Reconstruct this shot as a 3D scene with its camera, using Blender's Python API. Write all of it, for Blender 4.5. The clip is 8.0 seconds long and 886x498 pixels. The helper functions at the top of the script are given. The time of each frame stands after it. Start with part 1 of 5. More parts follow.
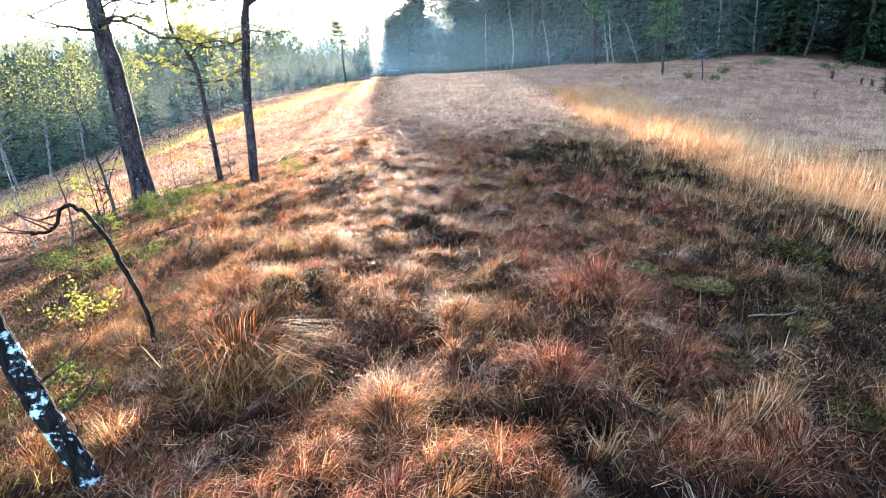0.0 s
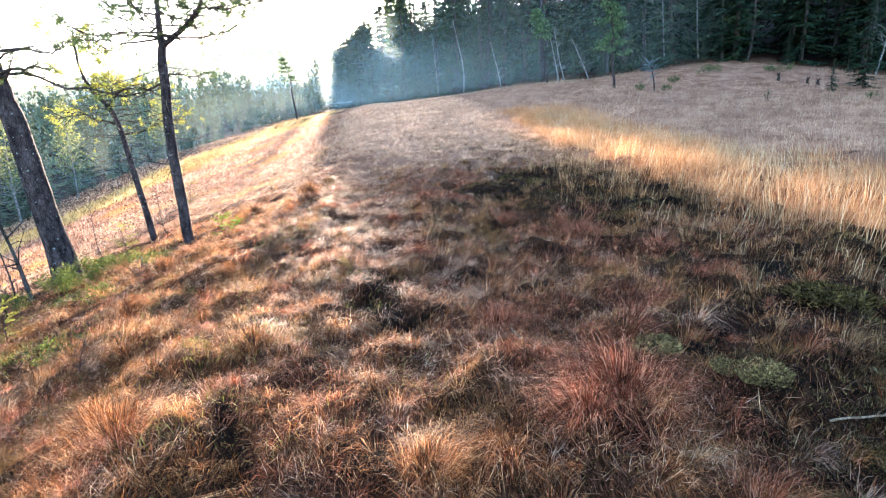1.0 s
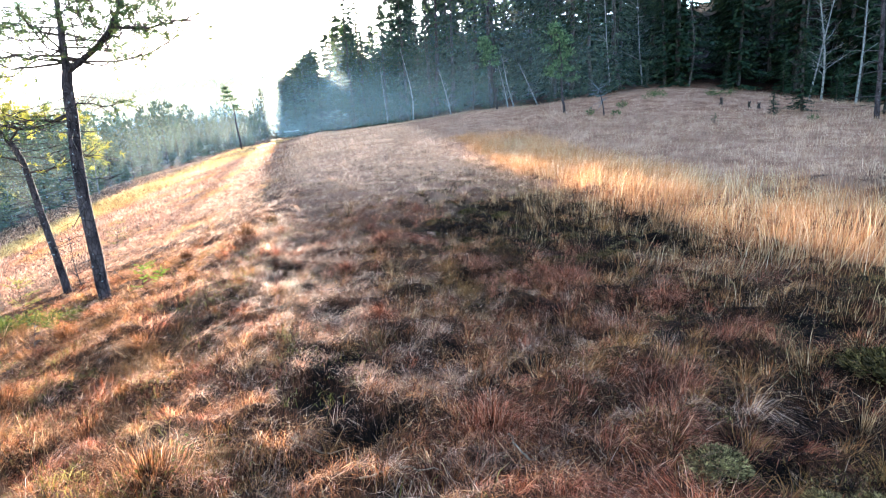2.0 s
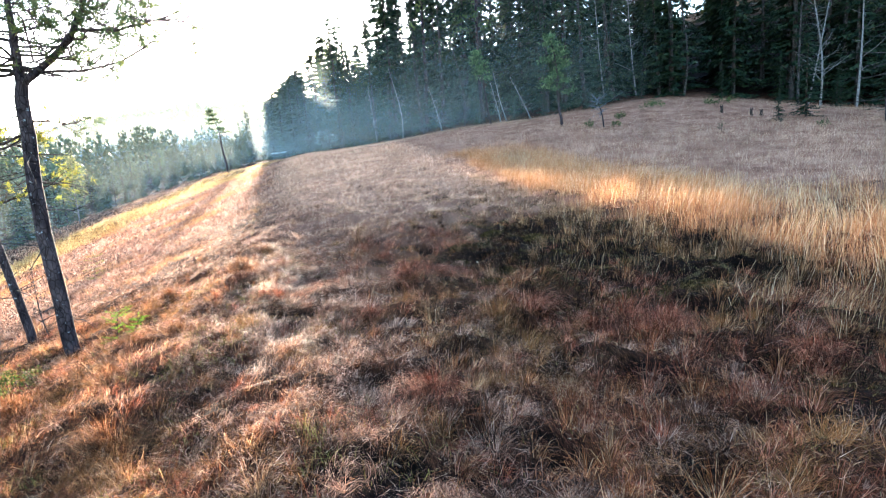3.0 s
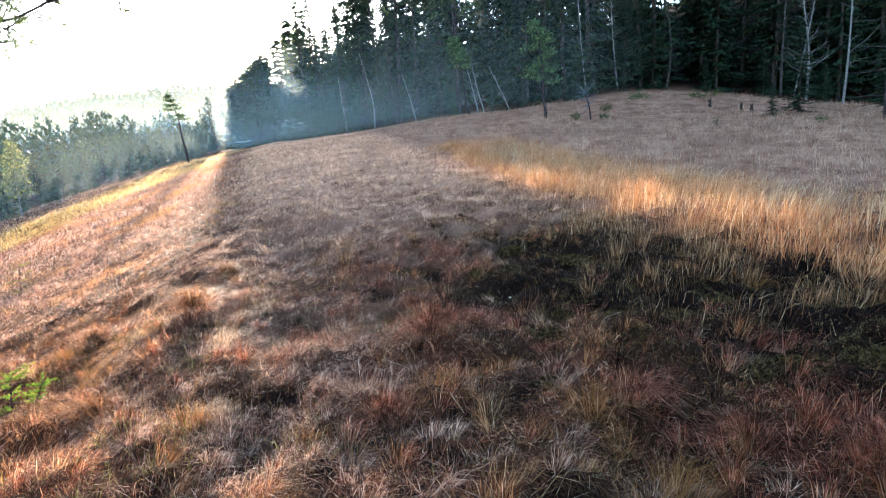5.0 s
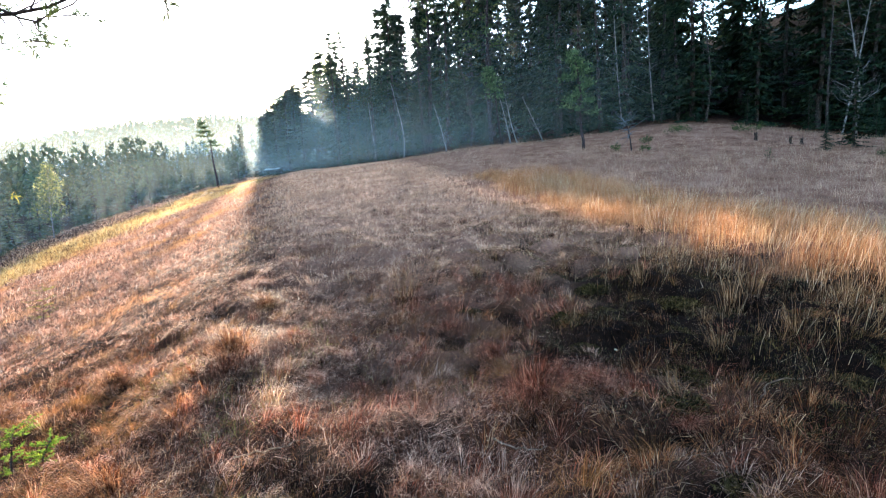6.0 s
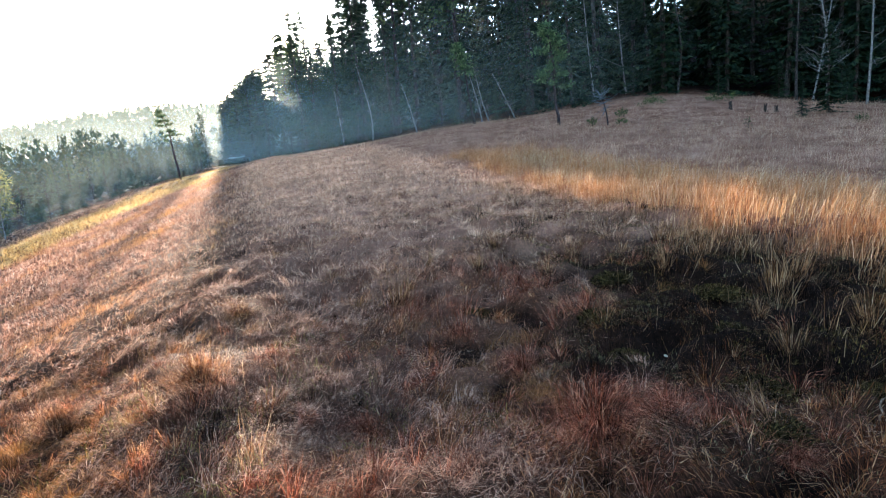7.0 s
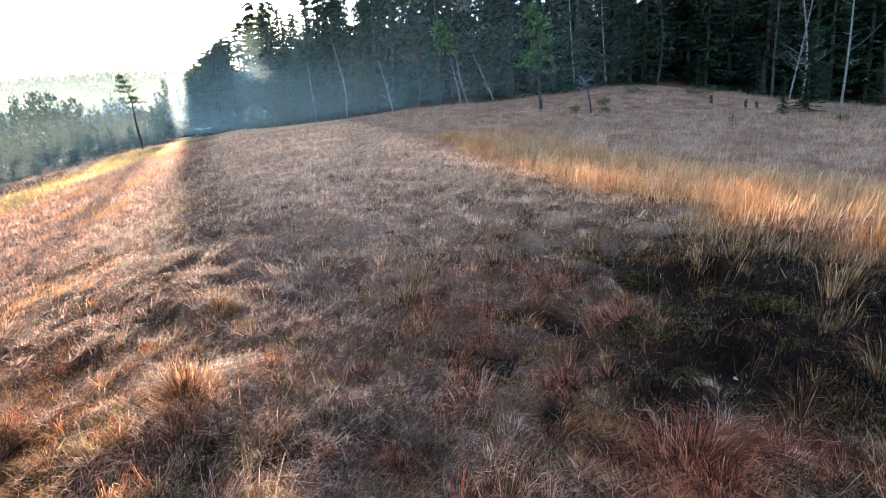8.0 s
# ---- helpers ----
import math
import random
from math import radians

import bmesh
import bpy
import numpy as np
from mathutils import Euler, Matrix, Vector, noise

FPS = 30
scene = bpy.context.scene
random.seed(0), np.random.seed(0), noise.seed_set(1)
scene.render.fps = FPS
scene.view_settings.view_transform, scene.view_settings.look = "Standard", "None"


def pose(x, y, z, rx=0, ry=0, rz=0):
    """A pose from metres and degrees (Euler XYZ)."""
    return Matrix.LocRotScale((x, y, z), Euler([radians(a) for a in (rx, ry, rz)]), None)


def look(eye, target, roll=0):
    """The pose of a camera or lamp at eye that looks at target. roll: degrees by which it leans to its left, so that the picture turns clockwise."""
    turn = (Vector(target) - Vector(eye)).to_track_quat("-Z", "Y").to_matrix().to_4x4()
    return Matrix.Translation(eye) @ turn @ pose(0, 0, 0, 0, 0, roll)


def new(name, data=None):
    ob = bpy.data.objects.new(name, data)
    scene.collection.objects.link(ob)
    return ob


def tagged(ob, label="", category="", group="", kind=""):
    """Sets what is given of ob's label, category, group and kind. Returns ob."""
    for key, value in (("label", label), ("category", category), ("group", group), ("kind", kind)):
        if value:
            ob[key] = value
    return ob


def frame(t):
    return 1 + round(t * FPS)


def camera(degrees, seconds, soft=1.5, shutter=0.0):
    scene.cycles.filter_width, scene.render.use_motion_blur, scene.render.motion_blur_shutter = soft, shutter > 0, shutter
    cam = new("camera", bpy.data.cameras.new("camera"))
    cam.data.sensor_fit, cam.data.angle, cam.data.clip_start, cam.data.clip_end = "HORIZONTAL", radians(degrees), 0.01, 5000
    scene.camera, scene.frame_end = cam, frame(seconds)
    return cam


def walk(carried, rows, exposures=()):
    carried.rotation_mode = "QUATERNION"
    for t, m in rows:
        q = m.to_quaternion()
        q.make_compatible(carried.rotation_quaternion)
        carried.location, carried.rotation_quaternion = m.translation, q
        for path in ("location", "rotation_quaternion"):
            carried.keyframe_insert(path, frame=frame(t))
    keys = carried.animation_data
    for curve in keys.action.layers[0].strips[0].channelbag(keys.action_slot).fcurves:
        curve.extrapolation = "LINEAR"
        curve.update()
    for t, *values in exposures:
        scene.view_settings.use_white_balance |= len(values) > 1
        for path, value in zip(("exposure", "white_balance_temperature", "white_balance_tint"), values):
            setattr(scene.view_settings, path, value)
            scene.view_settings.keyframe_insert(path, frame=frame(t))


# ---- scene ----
cam = camera(76.0, 8.0, soft=1.1)
PATH = [
    (0, (0.015, 0.044, 1.656), (0.054, 1.951, 1.054), 1.2),
    (0.5, (0.131, 0.631, 1.725), (0.21, 2.544, 1.148), -0.5),
    (1, (0.137, 1.296, 1.729), (0.293, 3.22, 1.207), -2.9),
    (1.5, (0.258, 1.894, 1.751), (0.51, 3.828, 1.306), -5.3),
    (1.7, (0.243, 2.081, 1.78), (0.528, 4.009, 1.334), -4.7),
    (2.8, (-0.137, 3.635, 1.668), (0.239, 5.549, 1.228), -2.7),
    (3, (-0.146, 3.88, 1.692), (0.226, 5.806, 1.304), -5.1),
    (3.5, (-0.175, 4.42, 1.682), (0.099, 6.364, 1.303), -4.9),
    (4, (-0.259, 4.952, 1.642), (0.134, 6.866, 1.215), -3.5),
    (4.2, (-0.296, 5.146, 1.658), (0.105, 7.053, 1.207), -2.5),
    (5.3, (-0.273, 6.277, 1.785), (0.262, 8.165, 1.398), -5.6),
    (5.5, (-0.361, 6.529, 1.73), (0.22, 8.415, 1.406), -5.9),
    (6, (-0.61, 7.025, 1.655), (-0.193, 8.955, 1.337), -3.3),
    (6.5, (-0.769, 7.499, 1.652), (-0.43, 9.427, 1.242), -3.2),
    (7, (-0.678, 7.955, 1.631), (-0.173, 9.851, 1.243), -5.4),
    (7.5, (-0.726, 8.375, 1.576), (-0.082, 10.23, 1.195), -5.7),
    (8, (-0.925, 8.716, 1.619), (-0.317, 10.566, 1.163), -2.7),
]
EXPOSURES = [(0, 4.37, 5850, 15), (0.5, 4.32, 5850, 15), (1.5, 4.30, 5850, 15), (3, 4.12, 5850, 15), (3.5, 3.90, 5850, 15), (4, 3.77, 5850, 15), (5.5, 3.78, 5850, 15), (6, 3.62, 5850, 15), (6.5, 3.33, 5850, 15), (7.5, 3.54, 5850, 15), (8, 3.68, 5850, 15)]
walk(cam, [(t, look(eye, target, roll)) for t, eye, target, roll in PATH], EXPOSURES)


# ---- light: low morning sun ahead, clear hazy sky ----
SUN_AZ, SUN_EL = -4.2, 6.55
world = bpy.data.worlds.new("sky")
scene.world = world
world.use_nodes = True
wn = world.node_tree.nodes
sky = wn.new("ShaderNodeTexSky")
sky.sky_type, sky.sun_disc = "NISHITA", False
sky.sun_elevation, sky.sun_rotation = radians(SUN_EL), radians(SUN_AZ)
sky.air_density, sky.dust_density, sky.ozone_density = 1.0, 0.6, 2.0
wn["Background"].inputs["Strength"].default_value = 0.15
world.node_tree.links.new(sky.outputs["Color"], wn["Background"].inputs["Color"])
sun = new("sun", bpy.data.lights.new("sun", "SUN"))
sun.data.energy, sun.data.angle, sun.data.color = 4.5, radians(0.6), (1.0, 0.80, 0.55)
SUN_DIR = Vector((math.sin(radians(SUN_AZ)) * math.cos(radians(SUN_EL)), math.cos(radians(SUN_AZ)) * math.cos(radians(SUN_EL)), math.sin(radians(SUN_EL))))
sun.matrix_world = look((0, 0, 30), Vector((0, 0, 30)) - SUN_DIR)


# ---- materials ----
def material(name):
    m = bpy.data.materials.new(name)
    m.use_nodes = True
    m.node_tree.nodes["Principled BSDF"].inputs["Specular IOR Level"].default_value = 0.02
    return m, m.node_tree.nodes, m.node_tree.links, m.node_tree.nodes["Principled BSDF"]


def ramp(nodes, links, source, stops):
    r = nodes.new("ShaderNodeValToRGB")
    el = r.color_ramp.elements
    el[0].position, el[0].color = stops[0][0], (*stops[0][1], 1)
    el[1].position, el[1].color = stops[-1][0], (*stops[-1][1], 1)
    for p, c in stops[1:-1]:
        e = el.new(p)
        e.color = (*c, 1)
    links.new(source, r.inputs["Fac"])
    return r.outputs["Color"]


def noise_tex(nodes, links, scale, detail=4, coord="Object", rough=0.55):
    tc = nodes.new("ShaderNodeTexCoord")
    n = nodes.new("ShaderNodeTexNoise")
    n.inputs["Scale"].default_value, n.inputs["Detail"].default_value, n.inputs["Roughness"].default_value = scale, detail, rough
    links.new(tc.outputs[coord], n.inputs["Vector"])
    return n.outputs["Fac"]


def mix(nodes, links, fac, a, b, mode="MIX"):
    m = nodes.new("ShaderNodeMix")
    m.data_type, m.blend_type = "RGBA", mode
    for sock, v in ((m.inputs[0], fac), (m.inputs[6], a), (m.inputs[7], b)):
        if isinstance(v, (int, float)):
            sock.default_value = v
        elif isinstance(v, tuple):
            sock.default_value = (*v, 1)
        else:
            links.new(v, sock)
    return m.outputs[2]


def bump(nodes, links, bsdf, height, strength, distance):
    b = nodes.new("ShaderNodeBump")
    b.inputs["Strength"].default_value, b.inputs["Distance"].default_value = strength, distance
    links.new(height, b.inputs["Height"])
    links.new(b.outputs["Normal"], bsdf.inputs["Normal"])


def leafy(name, stops, patch_scale=0.9, patch=(0.6, 1.25), translucency=0.35, rough=0.6, random_from="island", tint=None, clumps=None):
    """A blade or leaf: colour differs from piece to piece and from patch to patch, and light shines through it."""
    m, nodes, links, b = material(name)
    if random_from == "island":
        rnd = nodes.new("ShaderNodeNewGeometry").outputs["Random Per Island"]
    else:
        rnd = nodes.new("ShaderNodeObjectInfo").outputs["Random"]
    col = ramp(nodes, links, rnd, stops)
    n = noise_tex(nodes, links, patch_scale, 3, "Object")
    shade = ramp(nodes, links, n, [(0.3, (patch[0],) * 3), (0.7, (patch[1],) * 3)])
    col = mix(nodes, links, 1.0, col, shade, "MULTIPLY")
    if clumps:
        n3 = noise_tex(nodes, links, clumps[0], 2, "Object")
        col = mix(nodes, links, 1.0, col, ramp(nodes, links, n3, [(0.34, (clumps[1],) * 3), (0.52, (1.0,) * 3), (0.68, (clumps[2],) * 3)]), "MULTIPLY")
    if tint:
        n2 = noise_tex(nodes, links, tint[0], 3, "Object")
        f = ramp(nodes, links, n2, [(tint[1], (0, 0, 0)), (tint[2], (1, 1, 1))])
        col = mix(nodes, links, f, col, tint[3])
    links.new(col, b.inputs["Base Color"])
    b.inputs["Roughness"].default_value = rough
    t = nodes.new("ShaderNodeBsdfTranslucent")
    links.new(col, t.inputs["Color"])
    ms = nodes.new("ShaderNodeMixShader")
    ms.inputs["Fac"].default_value = translucency
    links.new(b.outputs["BSDF"], ms.inputs[1])
    links.new(t.outputs["BSDF"], ms.inputs[2])
    links.new(ms.outputs["Shader"], nodes["Material Output"].inputs["Surface"])
    return m


def bark(name, dark, light, lichen=None, scale=9.0, stretch=0.25):
    m, nodes, links, b = material(name)
    tc = nodes.new("ShaderNodeTexCoord")
    mp = nodes.new("ShaderNodeMapping")
    mp.inputs["Scale"].default_value = (1, 1, stretch)
    links.new(tc.outputs["Object"], mp.inputs["Vector"])
    n = nodes.new("ShaderNodeTexNoise")
    n.inputs["Scale"].default_value, n.inputs["Detail"].default_value = scale, 6
    links.new(mp.outputs["Vector"], n.inputs["Vector"])
    v = nodes.new("ShaderNodeTexVoronoi")
    v.feature = "DISTANCE_TO_EDGE"
    v.inputs["Scale"].default_value = scale * 2.2
    links.new(mp.outputs["Vector"], v.inputs["Vector"])
    col = ramp(nodes, links, n.outputs["Fac"], [(0.35, dark), (0.68, light)])
    crack = ramp(nodes, links, v.outputs["Distance"], [(0.0, (0.35, 0.33, 0.3)), (0.12, (1, 1, 1))])
    col = mix(nodes, links, 1.0, col, crack, "MULTIPLY")
    if lichen:
        n2 = noise_tex(nodes, links, lichen[0], 5, "Object", 0.7)
        f = ramp(nodes, links, n2, [(lichen[1], (0, 0, 0)), (lichen[1] + 0.05, (1, 1, 1))])
        col = mix(nodes, links, f, col, lichen[2])
    links.new(col, b.inputs["Base Color"])
    b.inputs["Roughness"].default_value = 0.9
    bump(nodes, links, b, v.outputs["Distance"], 0.7, 0.02)
    return m


def soil_material():
    m, nodes, links, b = material("bog_ground")
    big = noise_tex(nodes, links, 0.35, 4)
    mid = noise_tex(nodes, links, 2.2, 6)
    fine = noise_tex(nodes, links, 38, 6, rough=0.7)
    col = ramp(nodes, links, mid, [(0.30, (0.006, 0.003, 0.002)), (0.47, (0.024, 0.010, 0.006)), (0.62, (0.068, 0.025, 0.013)), (0.75, (0.036, 0.025, 0.010))])
    far = ramp(nodes, links, big, [(0.35, (0.15, 0.07, 0.036)), (0.65, (0.22, 0.125, 0.06))])
    col = mix(nodes, links, 0.06, col, far)
    mat_of_straw = None
    for k, turn in enumerate((0.3, 1.25, 2.3)):
        tc = nodes.new("ShaderNodeTexCoord")
        mp = nodes.new("ShaderNodeMapping")
        mp.inputs["Rotation"].default_value = (0, 0, turn)
        mp.inputs["Location"].default_value = (k * 7.3, k * 3.1, 0)
        mp.inputs["Scale"].default_value = (150, 13, 13)
        links.new(tc.outputs["Object"], mp.inputs["Vector"])
        n = nodes.new("ShaderNodeTexNoise")
        n.inputs["Scale"].default_value, n.inputs["Detail"].default_value, n.inputs["Distortion"].default_value = 1.0, 3, 0.6
        links.new(mp.outputs["Vector"], n.inputs["Vector"])
        if mat_of_straw is None:
            mat_of_straw = n.outputs["Fac"]
        else:
            top = nodes.new("ShaderNodeMath")
            top.operation = "MAXIMUM"
            links.new(mat_of_straw, top.inputs[0])
            links.new(n.outputs["Fac"], top.inputs[1])
            mat_of_straw = top.outputs[0]
    fibre = ramp(nodes, links, mat_of_straw, [(0.52, (0.35, 0.33, 0.33)), (0.60, (1.0, 0.95, 0.9)), (0.68, (2.6, 2.3, 2.1)), (0.76, (4.5, 4.3, 4.2))])
    col = mix(nodes, links, 1.0, col, fibre, "MULTIPLY")
    # Paler soil tone that stands in for haze over the middle distance.
    hazed_litter = nodes.new("ShaderNodeAttribute")
    hazed_litter.attribute_name = "hazed_litter"
    col = mix(nodes, links, hazed_litter.outputs["Fac"], col, ramp(nodes, links, noise_tex(nodes, links, 1.1, 5), [(0.35, (0.17, 0.075, 0.042)), (0.65, (0.36, 0.20, 0.13))]))
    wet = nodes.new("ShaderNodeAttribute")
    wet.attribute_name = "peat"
    # Wet peat colour; it also paints shade in pockets and under trees.
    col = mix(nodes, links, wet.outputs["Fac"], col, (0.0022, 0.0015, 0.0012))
    grain = ramp(nodes, links, fine, [(0.3, (0.3, 0.3, 0.3)), (0.7, (1.45, 1.35, 1.3))])
    col = mix(nodes, links, 1.0, col, grain, "MULTIPLY")
    links.new(col, b.inputs["Base Color"])
    b.inputs["Roughness"].default_value = 0.95
    bump(nodes, links, b, mat_of_straw, 1.0, 0.025)
    return m


M_SOIL = soil_material()
M_RUST = leafy("rust_sedge", [(0, (0.016, 0.004, 0.002)), (0.33, (0.085, 0.023, 0.008)), (0.6, (0.26, 0.080, 0.026)), (0.85, (0.46, 0.195, 0.070)), (1, (0.72, 0.46, 0.25))], patch=(0.45, 1.35), clumps=(11, 0.18, 1.9), tint=(0.7, 0.50, 0.74, (0.24, 0.115, 0.030)))
M_RED = leafy("red_sedge", [(0, (0.016, 0.005, 0.003)), (0.38, (0.10, 0.022, 0.010)), (0.7, (0.30, 0.074, 0.034)), (1, (0.60, 0.30, 0.17))], patch_scale=3, patch=(0.55, 1.3), clumps=(13, 0.25, 1.8))
M_PALE = leafy("pale_dead_grass", [(0, (0.024, 0.009, 0.006)), (0.33, (0.16, 0.068, 0.040)), (0.66, (0.44, 0.232, 0.148)), (1, (0.68, 0.45, 0.31))], patch_scale=1.6, patch=(0.5, 1.3), clumps=(12, 0.25, 1.5))
M_STRAW = leafy("straw_grass", [(0, (0.24, 0.085, 0.030)), (0.5, (0.43, 0.185, 0.075)), (0.88, (0.56, 0.30, 0.14)), (1, (0.72, 0.51, 0.32))], translucency=0.5, clumps=(4, 0.55, 1.3))
M_TAN = leafy("tan_grass", [(0, (0.06, 0.022, 0.009)), (0.4, (0.20, 0.088, 0.034)), (0.8, (0.42, 0.225, 0.10)), (1, (0.68, 0.47, 0.28))], clumps=(7, 0.4, 1.5))
M_FEN = leafy("fen_grass", [(0, (0.36, 0.18, 0.05)), (0.5, (0.52, 0.31, 0.10)), (1, (0.66, 0.48, 0.22))], patch_scale=0.25, patch=(0.75, 1.2))
M_HEATH = leafy("fen_heath", [(0, (0.16, 0.062, 0.036)), (0.45, (0.36, 0.165, 0.10)), (0.8, (0.52, 0.29, 0.19)), (1, (0.68, 0.50, 0.38))], patch_scale=0.35, patch=(0.6, 1.2), clumps=(2.5, 0.6, 1.25), tint=(0.3, 0.54, 0.66, (0.44, 0.20, 0.07)))
M_MOOR = leafy("moor_grass", [(0, (0.43, 0.205, 0.115)), (0.5, (0.64, 0.345, 0.20)), (1, (0.78, 0.51, 0.34))], patch_scale=0.5, patch=(0.7, 1.2), translucency=0.45, clumps=(5, 0.45, 1.4))
M_DULL = leafy("dull_moor_grass", [(0, (0.19, 0.10, 0.062)), (0.5, (0.34, 0.195, 0.12)), (1, (0.48, 0.305, 0.20))], patch_scale=0.3, patch=(0.7, 1.25), translucency=0.4, clumps=(2.2, 0.6, 1.3))
M_PLUME = leafy("seed_heads", [(0, (0.36, 0.20, 0.085)), (0.6, (0.52, 0.34, 0.17)), (1, (0.68, 0.52, 0.34))], translucency=0.5)
M_OLIVE = leafy("olive_sedge", [(0, (0.03, 0.026, 0.006)), (0.6, (0.125, 0.105, 0.022)), (1, (0.34, 0.26, 0.07))], patch_scale=2, clumps=(9, 0.4, 1.6))
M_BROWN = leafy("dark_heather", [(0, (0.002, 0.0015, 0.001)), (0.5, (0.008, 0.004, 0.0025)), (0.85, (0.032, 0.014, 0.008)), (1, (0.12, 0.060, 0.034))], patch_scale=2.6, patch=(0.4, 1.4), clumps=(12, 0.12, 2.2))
M_MOSS = leafy("moss", [(0, (0.006, 0.004, 0.0015)), (0.6, (0.050, 0.033, 0.009)), (1, (0.20, 0.135, 0.045))], patch_scale=2.5, clumps=(14, 0.2, 1.9), translucency=0.15)
M_CRUMB = leafy("moss_crumbs", [(0, (0.012, 0.008, 0.004)), (0.5, (0.065, 0.046, 0.018)), (0.85, (0.15, 0.112, 0.045)), (1, (0.30, 0.24, 0.13))], patch_scale=2.2, patch=(0.5, 1.3), clumps=(16, 0.2, 1.6), translucency=0.1)
M_GREEN = leafy("bilberry_leaf", [(0, (0.022, 0.036, 0.008)), (0.6, (0.058, 0.080, 0.016)), (1, (0.17, 0.155, 0.035))], patch_scale=2, translucency=0.35)
M_NEEDLE = leafy("pine_needles", [(0, (0.028, 0.045, 0.015)), (0.7, (0.06, 0.085, 0.028)), (1, (0.13, 0.125, 0.035))], patch_scale=1.2, translucency=0.3)
M_YELLOW = leafy("yellowing_needles", [(0, (0.10, 0.12, 0.02)), (0.7, (0.22, 0.22, 0.035)), (1, (0.34, 0.25, 0.05))], patch_scale=1.2, translucency=0.45)
M_SPRUCE = leafy("spruce_needles", [(0, (0.007, 0.015, 0.009)), (0.7, (0.019, 0.033, 0.018)), (1, (0.044, 0.062, 0.028))], patch_scale=0.4, translucency=0.25)
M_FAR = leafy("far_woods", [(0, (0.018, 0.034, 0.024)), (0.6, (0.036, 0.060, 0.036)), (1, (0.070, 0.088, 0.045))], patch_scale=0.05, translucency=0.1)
# Lighter copy of the needle colours: sunlight painted into the lower wood's crowns.
M_LIT = leafy("sunlit_wood_needles", [(0, (0.018, 0.034, 0.020)), (0.6, (0.040, 0.062, 0.030)), (1, (0.085, 0.10, 0.042))], patch_scale=0.12, patch=(0.6, 1.7), translucency=0.18)
M_SMALLPINE = leafy("small_pine_needles", [(0, (0.022, 0.042, 0.02)), (0.6, (0.062, 0.098, 0.044)), (1, (0.13, 0.165, 0.07))], patch_scale=1.5, translucency=0.3)
M_PINEBARK = bark("pine_bark", (0.012, 0.009, 0.010), (0.062, 0.046, 0.046), lichen=(16, 0.63, (0.24, 0.26, 0.26)), stretch=0.45)
M_GREYBARK = bark("grey_bark", (0.018, 0.015, 0.014), (0.075, 0.064, 0.058), lichen=(10, 0.62, (0.22, 0.23, 0.21)), scale=14)
M_BIRCHBARK = bark("birch_bark", (0.075, 0.07, 0.065), (0.24, 0.225, 0.21), lichen=(7, 0.62, (0.04, 0.035, 0.03)), scale=6, stretch=3.0)
M_LICHENBARK = bark("lichen_bark", (0.005, 0.004, 0.004), (0.022, 0.018, 0.017), lichen=(13, 0.555, (0.36, 0.43, 0.48)), scale=16)
M_BLACKWOOD = bark("black_wood", (0.004, 0.003, 0.003), (0.022, 0.017, 0.015), lichen=(24, 0.70, (0.15, 0.15, 0.14)), scale=20)
M_DARKWOOD = bark("dark_wood", (0.016, 0.012, 0.010), (0.075, 0.055, 0.045), lichen=(20, 0.68, (0.22, 0.22, 0.2)), scale=20)


# ---- numbers on the plan ----
def lattice(seed):
    return np.random.default_rng(seed).random((256, 256))


LATTICES = [lattice(s) for s in range(6)]


def vnoise(x, y, scale, seed=0):
    """Smooth noise, 0 to 1."""
    g = LATTICES[seed]
    u, v = np.asarray(x) * scale + 71.3, np.asarray(y) * scale + 37.7
    i, j = np.floor(u).astype(int), np.floor(v).astype(int)
    a, b = u - i, v - j
    a, b = a * a * (3 - 2 * a), b * b * (3 - 2 * b)
    i0, i1, j0, j1 = i % 256, (i + 1) % 256, j % 256, (j + 1) % 256
    return (g[i0, j0] * (1 - a) + g[i1, j0] * a) * (1 - b) + (g[i0, j1] * (1 - a) + g[i1, j1] * a) * b


def step(a, b, x):
    t = np.clip((np.asarray(x, float) - a) / (b - a), 0, 1)
    return t * t * (3 - 2 * t)


def right_edge(x):
    """The forest's edge ahead and to the right: y at which it begins."""
    return np.interp(x, [-9.2, -7.8, 6.6, 13, 20, 30, 40, 46, 50, 53], [150, 91, 70, 52.5, 45, 41, 35, 25, 10, -60])


def left_edge(y):
    """The forest's edge on the lower side: x at which it begins."""
    return np.interp(y, [-60, 14, 35, 84, 150], [-52, -34, -26, -10.6, -18])


def inside_right(x, y):
    return np.where(x > -9.2, (y - right_edge(x)) * 0.75, -1.0)


def inside_left(x, y):
    return (left_edge(y) - x) * 0.9


